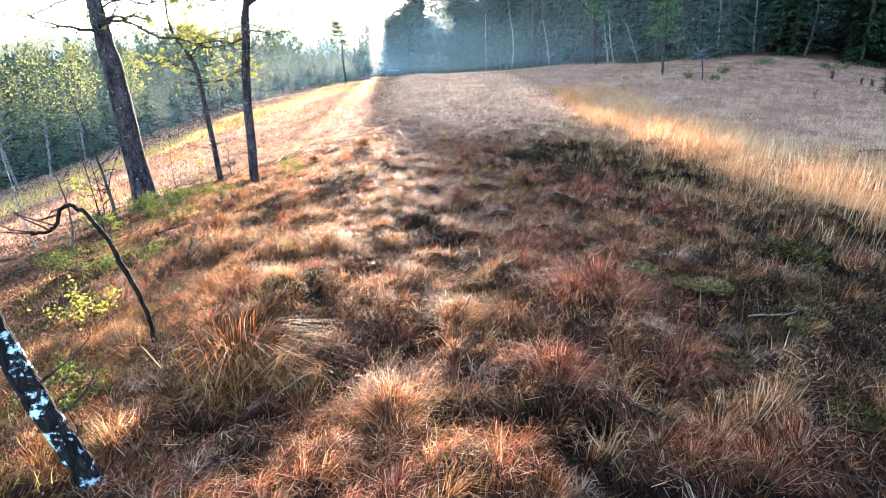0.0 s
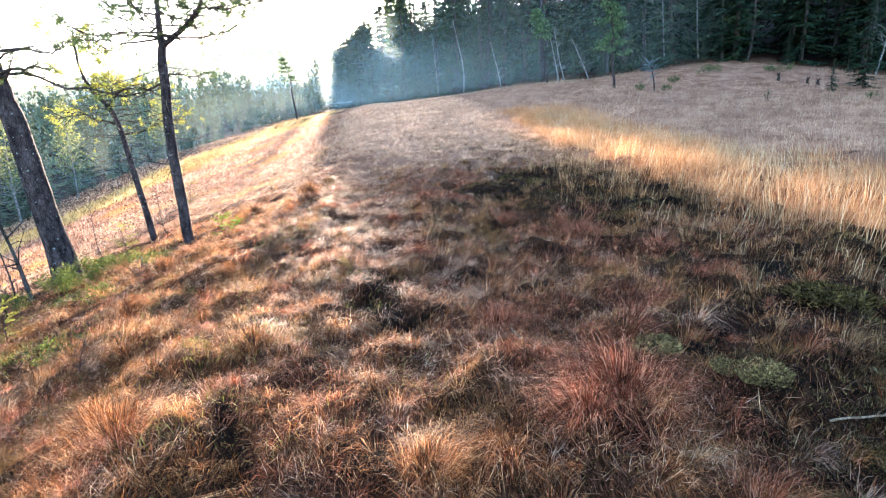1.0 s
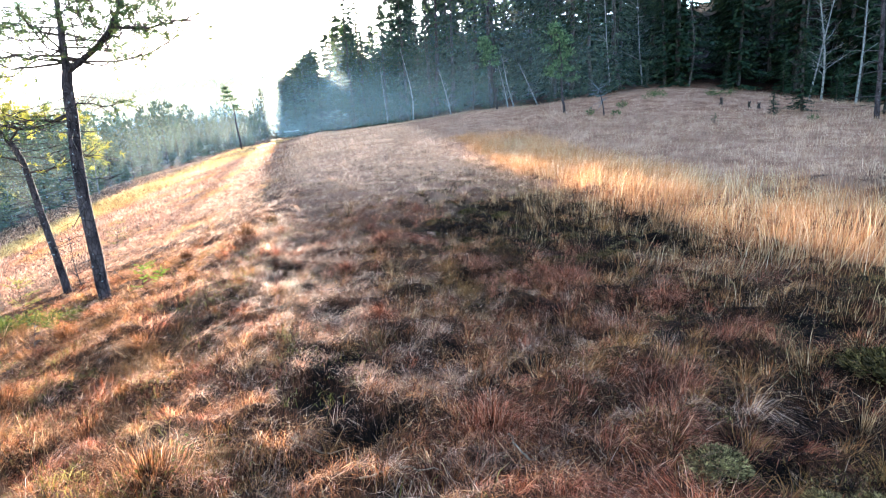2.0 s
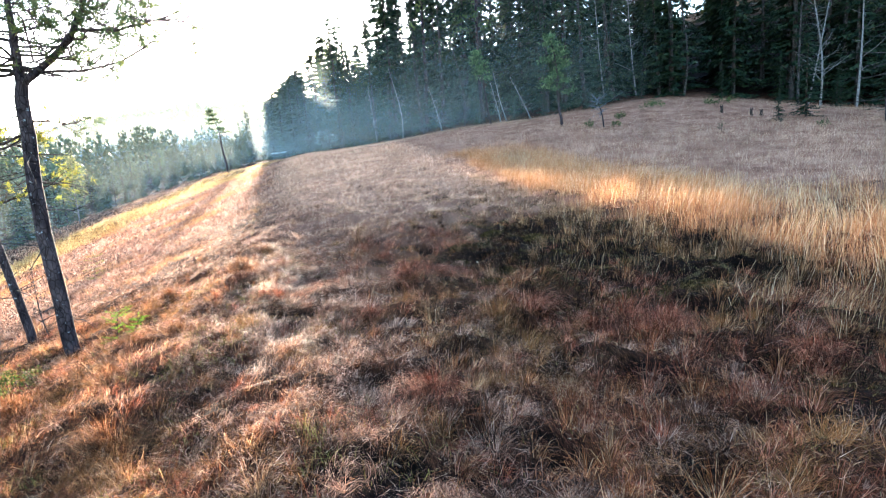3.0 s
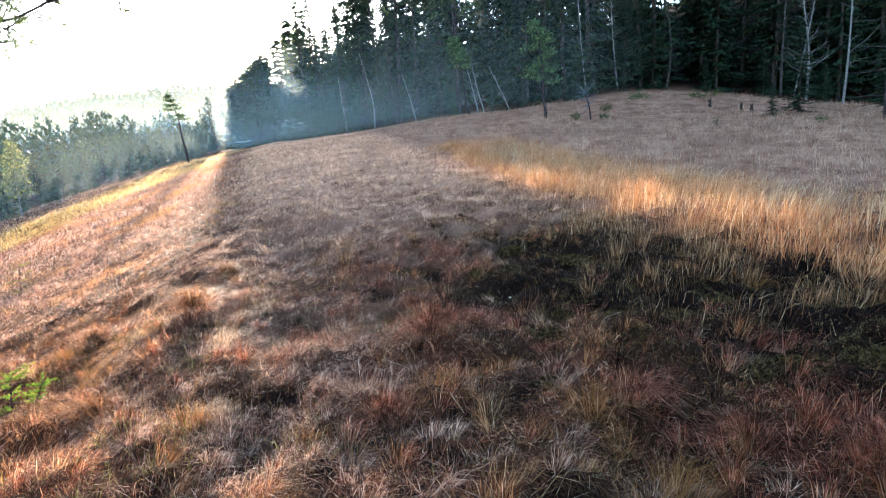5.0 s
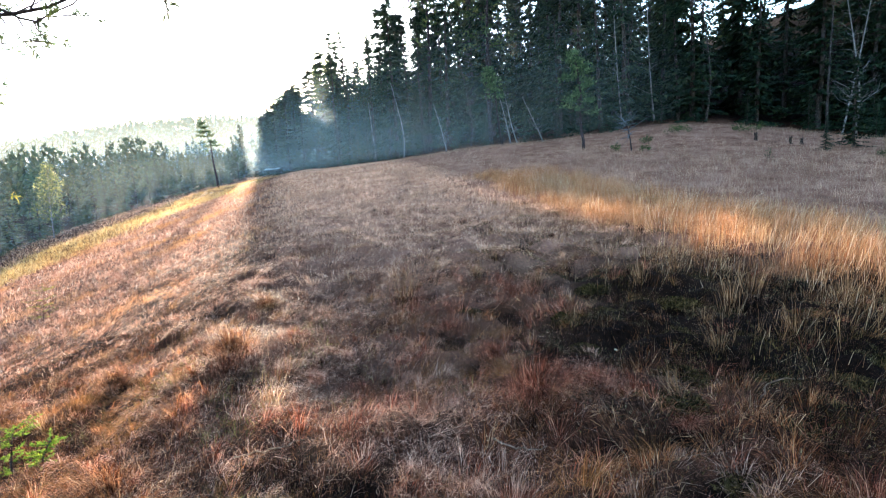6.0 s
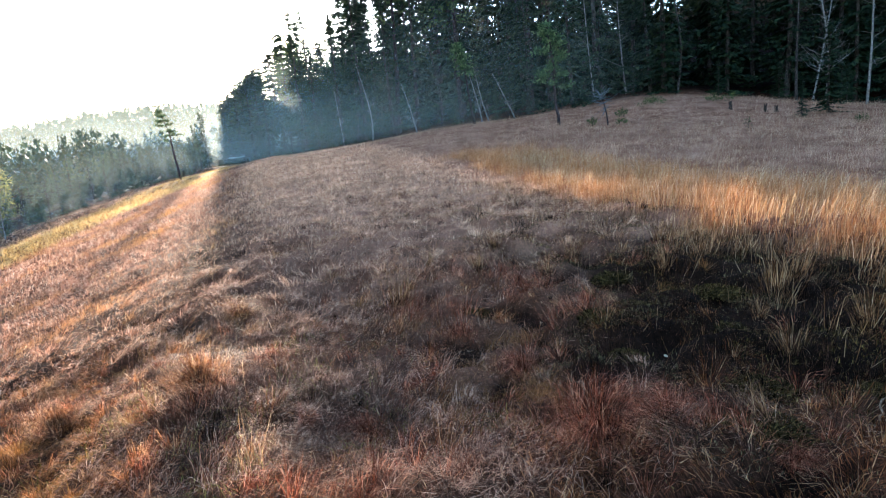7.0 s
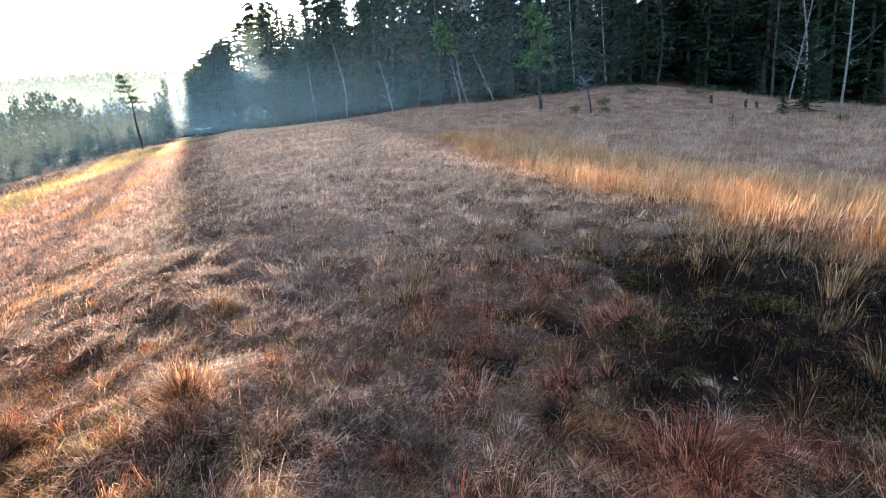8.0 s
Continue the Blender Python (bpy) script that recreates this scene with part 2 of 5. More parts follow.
def height(x, y):
    x, y = np.asarray(x, float), np.asarray(y, float)
    rise = np.interp(x, [-14, -8, 0, 6, 12], [1.45, 1.2, 1.15, 1.65, 2.2]) * step(12, 50, y) - 0.4 * step(60, 110, y)
    u = np.maximum(np.interp(y, [3.5, 10], [0.1, -0.9]) - x, 0)
    fall = np.interp(y, [20, 40, 77, 120], [0.30, 0.272, 0.13, 0.05]) * (u * u / (u + 0.7))
    fall = np.minimum(fall, 9)
    z = rise - fall - 0.11 * np.maximum(x - 30, 0) + 1.0 * np.exp(-((x - 24) ** 2 + (y - 43) ** 2) / 60)
    z = z + (0.03 + 0.24 * step(6, 20, x)) * np.clip(inside_right(x, y), 0, 60)
    z = z + 41 * np.exp(-((x + 110) / 200) ** 2 - ((y - 520) / 150) ** 2)
    near = 1 - step(25, 60, np.hypot(x, y - 8))
    rough = (1 - 0.75 * step(11, 20, np.hypot(x, y - 4))) * (1 - 0.45 * step(-1.0, -3.0, x))
    z = z + near * rough * (0.16 * (vnoise(x, y, 0.8, 0) - 0.5) + 0.17 * (vnoise(x, y, 2.1, 1) - 0.5) + 0.12 * (vnoise(x, y, 4.6, 2) - 0.5) + 0.07 * (vnoise(x, y, 9.5, 4) - 0.5))
    for hx, hy, hr, hh in ((-1.3, 4.0, 0.42, 0.24), (-1.55, 5.15, 0.38, 0.16), (-0.95, 4.75, 0.3, 0.12), (1.25, 3.55, 0.4, 0.14), (-2.7, 6.6, 0.5, 0.16), (0.85, 10.35, 0.4, 0.12), (-2.3, 8.6, 0.45, 0.15), (2.0, 3.0, 0.35, 0.12)):
        z = z + hh * np.exp(-(((x - hx) ** 2 + (y - hy) ** 2) / hr ** 2) ** 1.5)
    z = z - 0.05 * shade_pocket(x, y)
    z = z + (1 - near) * 0.5 * (vnoise(x, y, 0.15, 3) - 0.5)
    return z


def shade_pocket(x, y):
    """Small hollows between the tussocks, their shade blackened into the soil colour."""
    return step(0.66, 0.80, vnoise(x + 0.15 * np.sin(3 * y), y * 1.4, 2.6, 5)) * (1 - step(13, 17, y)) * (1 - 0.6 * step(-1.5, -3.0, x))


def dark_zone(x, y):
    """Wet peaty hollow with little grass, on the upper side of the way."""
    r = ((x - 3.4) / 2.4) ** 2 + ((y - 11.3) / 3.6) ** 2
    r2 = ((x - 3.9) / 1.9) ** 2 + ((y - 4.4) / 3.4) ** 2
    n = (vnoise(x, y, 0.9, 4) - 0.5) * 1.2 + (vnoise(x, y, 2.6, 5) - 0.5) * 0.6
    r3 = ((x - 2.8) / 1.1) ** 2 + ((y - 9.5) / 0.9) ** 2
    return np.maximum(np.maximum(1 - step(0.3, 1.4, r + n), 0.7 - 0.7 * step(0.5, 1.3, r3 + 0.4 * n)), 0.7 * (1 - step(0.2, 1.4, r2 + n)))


def ground_at(x, y):
    return float(height(np.array([x]), np.array([y]))[0])


# ---- mesh helpers ----
class Builder:
    def __init__(self):
        self.v, self.loops, self.sizes, self.n = [], [], [], 0

    def add(self, verts, faces):
        verts, faces = np.asarray(verts, float).reshape(-1, 3), np.asarray(faces, int)
        self.v.append(verts)
        self.loops.append((faces + self.n).ravel())
        self.sizes.append(np.full(len(faces), faces.shape[1]))
        self.n += len(verts)

    def mesh(self, name, mat, smooth=False):
        me = bpy.data.meshes.new(name)
        if self.n:
            v, loops, sizes = np.concatenate(self.v), np.concatenate(self.loops), np.concatenate(self.sizes)
            me.vertices.add(len(v))
            me.vertices.foreach_set("co", v.astype(np.float32).ravel())
            me.loops.add(len(loops))
            me.loops.foreach_set("vertex_index", loops.astype(np.int32))
            me.polygons.add(len(sizes))
            me.polygons.foreach_set("loop_start", (np.cumsum(sizes) - sizes).astype(np.int32))
            me.polygons.foreach_set("use_smooth", np.full(len(sizes), smooth))
            me.update(calc_edges=True)
        me.materials.append(mat)
        return me


def part(name, builder, mat, parent, label="", smooth=False):
    ob = new(name, builder if isinstance(builder, bpy.types.Mesh) else builder.mesh(name, mat, smooth))
    ob.parent = parent
    return tagged(ob, label)


def thing(name, place=(0, 0, 0), label="", category="", group="", turn=0.0, size=1.0):
    ob = new(name)
    ob.empty_display_size = 0.1
    ob.matrix_basis = pose(*place, 0, 0, turn) @ Matrix.Diagonal((size, size, size, 1))
    return tagged(ob, label, category, group)


def tube(b, pts, radii, sides=6, cap=True):
    pts, radii = np.asarray(pts, float), np.asarray(radii, float)
    d = np.gradient(pts, axis=0)
    d /= np.linalg.norm(d, axis=1)[:, None] + 1e-9
    ref = np.array([0.0, 1.0, 0.0]) if abs(d[0][1]) < 0.8 else np.array([1.0, 0, 0])
    a = np.linspace(0, 2 * np.pi, sides, endpoint=False)
    rings = []
    for p, t, r in zip(pts, d, radii):
        s = np.cross(ref, t)
        s /= np.linalg.norm(s) + 1e-9
        c = np.cross(t, s)
        rings.append(p + r * (np.cos(a)[:, None] * s + np.sin(a)[:, None] * c))
    n = len(pts)
    i, k = np.meshgrid(np.arange(n - 1), np.arange(sides), indexing="ij")
    k2 = (k + 1) % sides
    faces = np.stack([i * sides + k, i * sides + k2, (i + 1) * sides + k2, (i + 1) * sides + k], -1).reshape(-1, 4)
    b.add(np.concatenate(rings), faces)
    if cap:
        b.add(rings[-1], np.array([[j for j in range(sides)]]))


def smooth_path(pts, n, rng=None, jitter=0.0):
    """A curve through the points, with n places on it."""
    pts = np.asarray(pts, float)
    s = np.linspace(0, len(pts) - 1, n)
    out = []
    for u in s:
        i = min(int(u), len(pts) - 2)
        f = u - i
        p0, p1, p2, p3 = pts[max(i - 1, 0)], pts[i], pts[i + 1], pts[min(i + 2, len(pts) - 1)]
        out.append(0.5 * (2 * p1 + (p2 - p0) * f + (2 * p0 - 5 * p1 + 4 * p2 - p3) * f * f + (3 * p1 - p0 - 3 * p2 + p3) * f ** 3))
    out = np.array(out)
    if rng is not None and jitter:
        out[1:-1] += rng.normal(0, jitter, (n - 2, 3))
    return out


def burst(b, p, d, rng, count=14, length=0.07, width=0.005):
    """A tuft of needles round the end of a twig."""
    d = d / (np.linalg.norm(d) + 1e-9)
    for _ in range(count):
        q = d * rng.uniform(0.2, 1.0) + rng.normal(0, 0.6, 3)
        q /= np.linalg.norm(q) + 1e-9
        s = np.cross(q, rng.normal(0, 1, 3))
        s *= width / (np.linalg.norm(s) + 1e-9)
        o = p + d * rng.uniform(-0.05, 0.03)
        L = length * rng.uniform(0.7, 1.2)
        b.add([o - s, o + s, o + q * L + s * 0.5, o + q * L - s * 0.5], [[0, 1, 2, 3]])


def blades(name, x, y, h, w, az, lean, mat, label, category="grass", z=None):
    """Many bent blades as one mesh; lean 0 stands, 1 bows over."""
    n = len(x)
    z = height(x, y) - 0.02 if z is None else z
    p = np.stack([x, y, z], 1)
    d = np.stack([np.cos(az), np.sin(az), np.zeros(n)], 1)
    turn = az + np.pi / 2 + np.random.default_rng(3).uniform(-0.9, 0.9, n)
    s = np.stack([np.cos(turn), np.sin(turn), np.zeros(n)], 1) * (w / 2)[:, None]
    up = np.array([0, 0, 1.0])
    mid = p + d * (h * lean * 0.30)[:, None] + up * (h * (0.58 - 0.12 * lean))[:, None]
    tip = p + d * (h * lean * 0.95)[:, None] + up * (h * (1.0 - 0.55 * lean))[:, None]
    v = np.stack([p - s, p + s, mid + s * 0.7, mid - s * 0.7, tip], 1).reshape(-1, 3)
    k = np.arange(n) * 5
    b = Builder()
    b.v, b.n = [v], n * 5
    loops = np.stack([k, k + 1, k + 2, k + 3, k + 3, k + 2, k + 4], 1)
    b.loops, b.sizes = [loops.ravel()], [np.tile([4, 3], n)]
    ob = new(name, b.mesh(name, mat))
    return tagged(ob, label, category, kind="stuff")


def straws(name, x, y, length, width, az, rise, mat, label, category="grass", lift=0.0):
    """Very many thin straws, one sliver each, lying or standing; rise in radians."""
    n = len(x)
    z = height(x, y) + lift
    p = np.stack([x, y, z], 1)
    d = np.stack([np.cos(az) * np.cos(rise), np.sin(az) * np.cos(rise), np.sin(rise)], 1)
    roll = np.random.default_rng(8).uniform(-0.8, 0.8, n)
    s = np.stack([-np.sin(az) * np.cos(roll), np.cos(az) * np.cos(roll), np.sin(roll)], 1) * (width / 2)[:, None]
    b = Builder()
    b.add(np.stack([p - s, p + s, p + d * length[:, None]], 1), np.arange(n * 3).reshape(-1, 3))
    return tagged(new(name, b.mesh(name, mat)), label, category, kind="stuff")


# ---- the ground ----
def spaced(lo, hi, fine, far_lo, far_hi):
    core = np.arange(lo, hi, fine)
    up, dn = [hi], [lo]
    gap = fine
    while up[-1] < far_hi:
        gap *= 1.12
        up.append(up[-1] + gap)
    gap = fine
    while dn[-1] > far_lo:
        gap *= 1.12
        dn.append(dn[-1] - gap)
    return np.concatenate([dn[:0:-1], core, up])


def make_ground():
    xs, ys = spaced(-5, 6, 0.07, -2600, 2600), spaced(1, 15, 0.07, -1500, 3500)
    X, Y = np.meshgrid(xs, ys)
    Z = height(X, Y)
    nx = len(xs)
    i, j = np.meshgrid(np.arange(len(ys) - 1), np.arange(nx - 1), indexing="ij")
    q = np.stack([i * nx + j, i * nx + j + 1, (i + 1) * nx + j + 1, (i + 1) * nx + j], -1).reshape(-1, 4)
    b = Builder()
    b.add(np.stack([X, Y, Z], -1), q)
    me = b.mesh("ground", M_SOIL, True)
    peat = me.attributes.new("peat", "FLOAT", "POINT")
    # Real peat in the wet hollow; pockets and forest floor get painted shade.
    peat.data.foreach_set("value", np.maximum(np.maximum(0.9 * dark_zone(X, Y), 0.85 * shade_pocket(X, Y)), 0.96 * np.maximum(step(0, 5, inside_right(X, Y)), step(0, 5, inside_left(X, Y)))).astype(np.float32).ravel())
    # Ramp with distance: haze painted into the ground as paler soil.
    hazed_litter = me.attributes.new("hazed_litter", "FLOAT", "POINT")
    hazed_litter.data.foreach_set("value", (0.8 * step(9, 17, Y + 1.5 * vnoise(X, Y, 0.8, 3)) * step(-2.2, 0, X + 0.04 * (Y - 12)) * (inside_right(X, Y) < 0) * (Y < 90)).astype(np.float32).ravel())
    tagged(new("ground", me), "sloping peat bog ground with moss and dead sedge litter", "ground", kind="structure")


make_ground()


# ---- trees ----
def spruce_meshes(h, seed, bare=0.03, gap=0.028, spray=0.17, big=1.0, mat=None):
    rng = np.random.default_rng(seed)
    tr, cr = Builder(), Builder()
    n = 9
    zs = np.linspace(-0.3, h, n)
    tube(tr, np.stack([rng.normal(0, 0.03, n), rng.normal(0, 0.03, n), zs], 1), 0.012 * h * (1 - zs / h * 0.96) + 0.01, 7)
    z = bare * h
    tri = []
    while z < h * 0.985:
        f = z / h
        reach = h * 0.155 * (1 - f) ** 0.75 + 0.12
        for _ in range(int(rng.integers(4, 8))):
            a = rng.uniform(0, 2 * np.pi)
            L = reach * rng.uniform(0.55, 1.25)
            out = np.array([np.cos(a), np.sin(a), 0])
            side = np.array([-np.sin(a), np.cos(a), 0])
            z0 = z + rng.uniform(-0.15, 0.15)
            k = max(3, int(L / spray))
            for s in np.linspace(0.15, 1, k):
                p = np.array([0, 0, z0]) + out * L * s + np.array([0, 0, -0.38 * L * s * (1 - 0.45 * s) + 0.1 * f])
                for sg in (-1, 1):
                    ln = big * rng.uniform(0.22, 0.48) * (0.6 + 0.5 * (1 - s))
                    q = out * rng.uniform(0.3, 0.9) + sg * side * rng.uniform(0.4, 1.0) + np.array([0, 0, rng.uniform(-0.9, -0.1)])
                    q *= ln / np.linalg.norm(q)
                    w = np.cross(q, [0, 0, 1.0]) * rng.uniform(0.25, 0.45) + np.array([0, 0, rng.uniform(-0.08, 0.02)])
                    tri += [p - w, p + w, p + q]
        z += h * gap * rng.uniform(0.8, 1.25)
    top = np.array([0, 0, h])
    tri += [top + (-0.05, 0, -0.4), top + (0.05, 0, -0.4), top + (0, 0, 0.25)]
    cr.add(tri, np.arange(len(tri)).reshape(-1, 3))
    return tr.mesh("trunk", M_GREYBARK, True), cr.mesh("crown", mat or M_SPRUCE)


def forest_pine_meshes(h, seed, mat=None, low=0.42):
    rng = np.random.default_rng(seed)
    tr, cr = Builder(), Builder()
    n = 8
    zs = np.linspace(-0.3, h * 0.97, n)
    bend = np.cumsum(rng.normal(0, 0.07, (n, 2)), 0)
    ax = np.column_stack([bend, zs])
    tube(tr, ax, 0.011 * h * (1 - zs / h * 0.9) + 0.012, 7)
    tri = []
    for _ in range(34):
        f = rng.uniform(low, 1.0) ** 0.8
        i = f * (n - 1)
        p0 = ax[int(min(i, n - 2))] + (ax[int(min(i, n - 2)) + 1] - ax[int(min(i, n - 2))]) * (i - int(min(i, n - 2)))
        a = rng.uniform(0, 2 * np.pi)
        L = h * 0.15 * (1.15 - f) ** 0.5 * rng.uniform(0.5, 1.2)
        e = p0 + np.array([np.cos(a) * L, np.sin(a) * L, rng.uniform(-0.1, 0.5) * L])
        tube(tr, [p0, (p0 + e) / 2 + rng.normal(0, 0.08, 3), e], [0.03, 0.02, 0.008], 4, False)
        for _ in range(24):
            c = p0 + (e - p0) * rng.uniform(0.45, 1.08) + rng.normal(0, 0.17, 3) * (1, 1, 0.7)
            q = rng.normal(0, 1, 3)
            q *= rng.uniform(0.14, 0.3) / np.linalg.norm(q)
            w = np.cross(q, rng.normal(0, 1, 3))
            w *= rng.uniform(0.04, 0.09) / np.linalg.norm(w)
            tri += [c - w, c + w, c + q]
    cr.add(tri, np.arange(len(tri)).reshape(-1, 3))
    return tr.mesh("trunk", M_PINEBARK, True), cr.mesh("crown", mat or M_NEEDLE)


def bare_tree(b, base, top, r0, rng, twigs=26, spread=0.3, kink=0.05):
    """A trunk with leafless limbs."""
    base, top = np.asarray(base, float), np.asarray(top, float)
    h = np.linalg.norm(top - base)
    ax = smooth_path([base, base * 0.6 + top * 0.4 + rng.normal(0, kink * h, 3) * (1, 1, 0.2), top], 9)
    tube(b, ax, np.linspace(r0, r0 * 0.2, 9), 6)
    for _ in range(twigs):
        f = rng.uniform(0.3, 1.0)
        p = ax[0] + (ax[-1] - ax[0]) * f
        i = f * 8
        p = ax[int(min(i, 7))] * (1 - (i - int(min(i, 7)))) + ax[int(min(i, 7)) + 1] * (i - int(min(i, 7)))
        a = rng.uniform(0, 2 * np.pi)
        L = h * spread * (1.2 - f) * rng.uniform(0.4, 1.1)
        d = np.array([np.cos(a), np.sin(a), rng.uniform(0.1, 1.0)])
        m = p + d * L * 0.5 + rng.normal(0, 0.06 * L, 3)
        e = m + (d + rng.normal(0, 0.35, 3)) * L * 0.5
        r = r0 * 0.3 * (1.1 - f) + 0.004
        tube(b, [p, m, e], [r, r * 0.7, r * 0.25], 4, False)
        for _ in range(3):
            o = m + (e - m) * rng.uniform(0, 1)
            tube(b, [o, o + (d + rng.normal(0, 0.7, 3)) * L * 0.28], [r * 0.35, r * 0.12], 3, False)


SPRUCES = [spruce_meshes(10 + i * 1.1, 20 + i) for i in range(6)]
INNER = [spruce_meshes(10 + i * 1.1, 60 + i, 0.03, 0.042, 0.28, 1.6) for i in range(6)]
PINES = [forest_pine_meshes(10 + i * 1.3, 40 + i) for i in range(4)]
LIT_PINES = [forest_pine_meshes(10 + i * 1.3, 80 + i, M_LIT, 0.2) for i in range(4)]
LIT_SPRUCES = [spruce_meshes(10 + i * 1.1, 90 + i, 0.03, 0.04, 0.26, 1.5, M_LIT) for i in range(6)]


DEEP = {}


def deep_tree(kind, i, x, y, turn, size, lean, wide):
    """A tree deep in a wood: it goes into the one mesh of that wood's interior."""
    place = np.array(pose(x, y, ground_at(x, y) - 0.1, lean[0], lean[1], turn) @ Matrix.Diagonal((size * wide, size * wide, size, 1)))
    for key, me in zip(("trunks", "crowns"), TREES[kind][i]):
        co = np.zeros(len(me.vertices) * 3, np.float32)
        me.vertices.foreach_get("co", co)
        idx = np.zeros(len(me.loops), np.int32)
        me.loops.foreach_get("vertex_index", idx)
        total = np.zeros(len(me.polygons), np.int32)
        me.polygons.foreach_get("loop_total", total)
        b = DEEP.setdefault((key, me.materials[0]), Builder())
        b.v.append(co.reshape(-1, 3) @ place[:3, :3].T + place[:3, 3])
        b.loops.append(idx + b.n)
        b.sizes.append(total)
        b.n += len(me.vertices)


TREES = {"spruce": SPRUCES, "inner": INNER, "pine": PINES, "lit pine": LIT_PINES, "lit spruce": LIT_SPRUCES}


def place_tree(kind, i, x, y, turn, size, label, group, lean=(0, 0), wide=1.0, deep=False):
    if deep:
        deep_tree(kind, i, x, y, turn, size, lean, wide)
        return None
    name = "pine_tree" if kind.endswith("pine") else "spruce_tree"
    tr, cr = TREES[kind][i]
    t = thing(name, (x, y, ground_at(x, y) - 0.1), label, "tree", group)
    t.matrix_basis = pose(x, y, ground_at(x, y) - 0.1, lean[0], lean[1], turn) @ Matrix.Diagonal((size * wide, size * wide, size, 1))
    part("trunk", tr, None, t)
    part("crown", cr, None, t)
    return t


def lit_lane(x, y):
    """Where sunbeams pass low between the trees: the open fen's lower side, and one narrow shaft."""
    at0 = x - math.tan(radians(SUN_AZ)) * y
    return 4.9 < at0 < 8.0


def plant_forest():
    rng = np.random.default_rng(5)
    for gx in np.arange(-9.5, 62, 2.5):
        for gy in np.arange(8, 125, 2.5):
            x, y = gx + rng.uniform(-1.1, 1.1), gy + rng.uniform(-1.1, 1.1)
            d = float(inside_right(np.array(x), np.array(y)))
            if d < 0.4 or d > (40 if -4 < x < 5 else 26 if x < 6 else 20) or rng.random() < (0.10 + d * 0.018 if x > 3 else 0.06):
                continue
            tall = np.interp(x, [-9, -8, -4.8, -1.3, 0.5, 1.8, 8, 14], [7.2, 9.0, 10.8, 13.0, 14.2, 15.5, 15.5, 15.8]) * (rng.uniform(0.72, 1.12) if x > 1.2 else rng.uniform(0.93, 1.04))
            if x < 1.2:
                tall *= np.interp(d, [0, 6, 14, 24], [0.86, 1.0, 1.12, 1.22])
            if 4.6 < x < 5.9 and d < 12:
                tall *= 0.66
            if 9 < x < 20:
                tall *= 1.15
            pine = rng.random() < (0.12 if x < 10 else 0.05)
            if d > 24 and x + 0.0734 * y > 8.0:
                tall = rng.uniform(16, 20)
            if lit_lane(x, y):
                tall = min(tall, (y - 20) * math.tan(radians(SUN_EL)) - ground_at(x, y))
            i = int(rng.integers(4)) if pine else int(rng.integers(6))
            own = (10 + i * 1.3) if pine else (10 + i * 1.1)
            place_tree("pine" if pine else "spruce" if d < 7 else "inner", i, x, y, rng.uniform(0, 360), tall / own,
                       "tall pine with a bare lower trunk in the forest edge" if pine else "dark green spruce in the dense forest edge", "trees of the upper forest", (rng.normal(0, 1.2), rng.normal(0, 1.2)), 1.75 if x < -2 else 1.4 if x < 1.2 else 1.0, d > 11)
    for gy in np.arange(4, 150, 2.3):
        for k in np.arange(0.5, 15, 2.4):
            y = gy + rng.uniform(-1.2, 1.2)
            x = float(left_edge(y)) - k / 0.9 + rng.uniform(-1.2, 1.2)
            if rng.random() < 0.12 + k * 0.016:
                continue
            tall = np.interp(y, [20, 35, 50, 80, 120], [9, 8.2, 5.0, 3.6, 5.0]) * rng.uniform(0.5, 1.2)
            pine = rng.random() < 0.28
            i = int(rng.integers(4)) if pine else int(rng.integers(6))
            own = (10 + i * 1.3) if pine else (10 + i * 1.1)
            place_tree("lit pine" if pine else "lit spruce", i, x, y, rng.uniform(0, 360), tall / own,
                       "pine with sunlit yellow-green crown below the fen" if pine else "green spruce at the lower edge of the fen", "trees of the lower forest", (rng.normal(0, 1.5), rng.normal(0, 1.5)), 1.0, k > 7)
    for gy in np.arange(16, 96, 1.4):
        y = gy + rng.uniform(-0.7, 0.7)
        x = float(left_edge(y)) - rng.uniform(-0.4, 1.6)
        i = int(rng.integers(6))
        tall = np.interp(y, [20, 40, 60, 90], [4.4, 3.8, 2.9, 2.5]) * rng.uniform(0.6, 1.25)
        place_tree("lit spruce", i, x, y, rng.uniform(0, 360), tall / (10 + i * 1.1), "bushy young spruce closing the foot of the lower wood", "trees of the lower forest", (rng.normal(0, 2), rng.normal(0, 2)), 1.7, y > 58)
    # Extra spruces, added only to throw a dark streak of shadow over the fen.
    for x, y, tall in ((-10.2, 94, 7.4), (-10.9, 97, 8.0), (-11.5, 92, 6.2)):
        place_tree("spruce", int(y) % 6, x, y, y * 40, tall / (10 + (int(y) % 6) * 1.1), "spruce added by the gap to cast a shadow streak", "trees of the upper forest")


plant_forest()
for (key, mat), b in DEEP.items():
    tagged(new("forest_" + key, b.mesh("forest_" + key, mat)), "trunks of the trees inside the wood" if key == "trunks" else "dark green crowns of the trees inside the wood", "forest", kind="stuff")


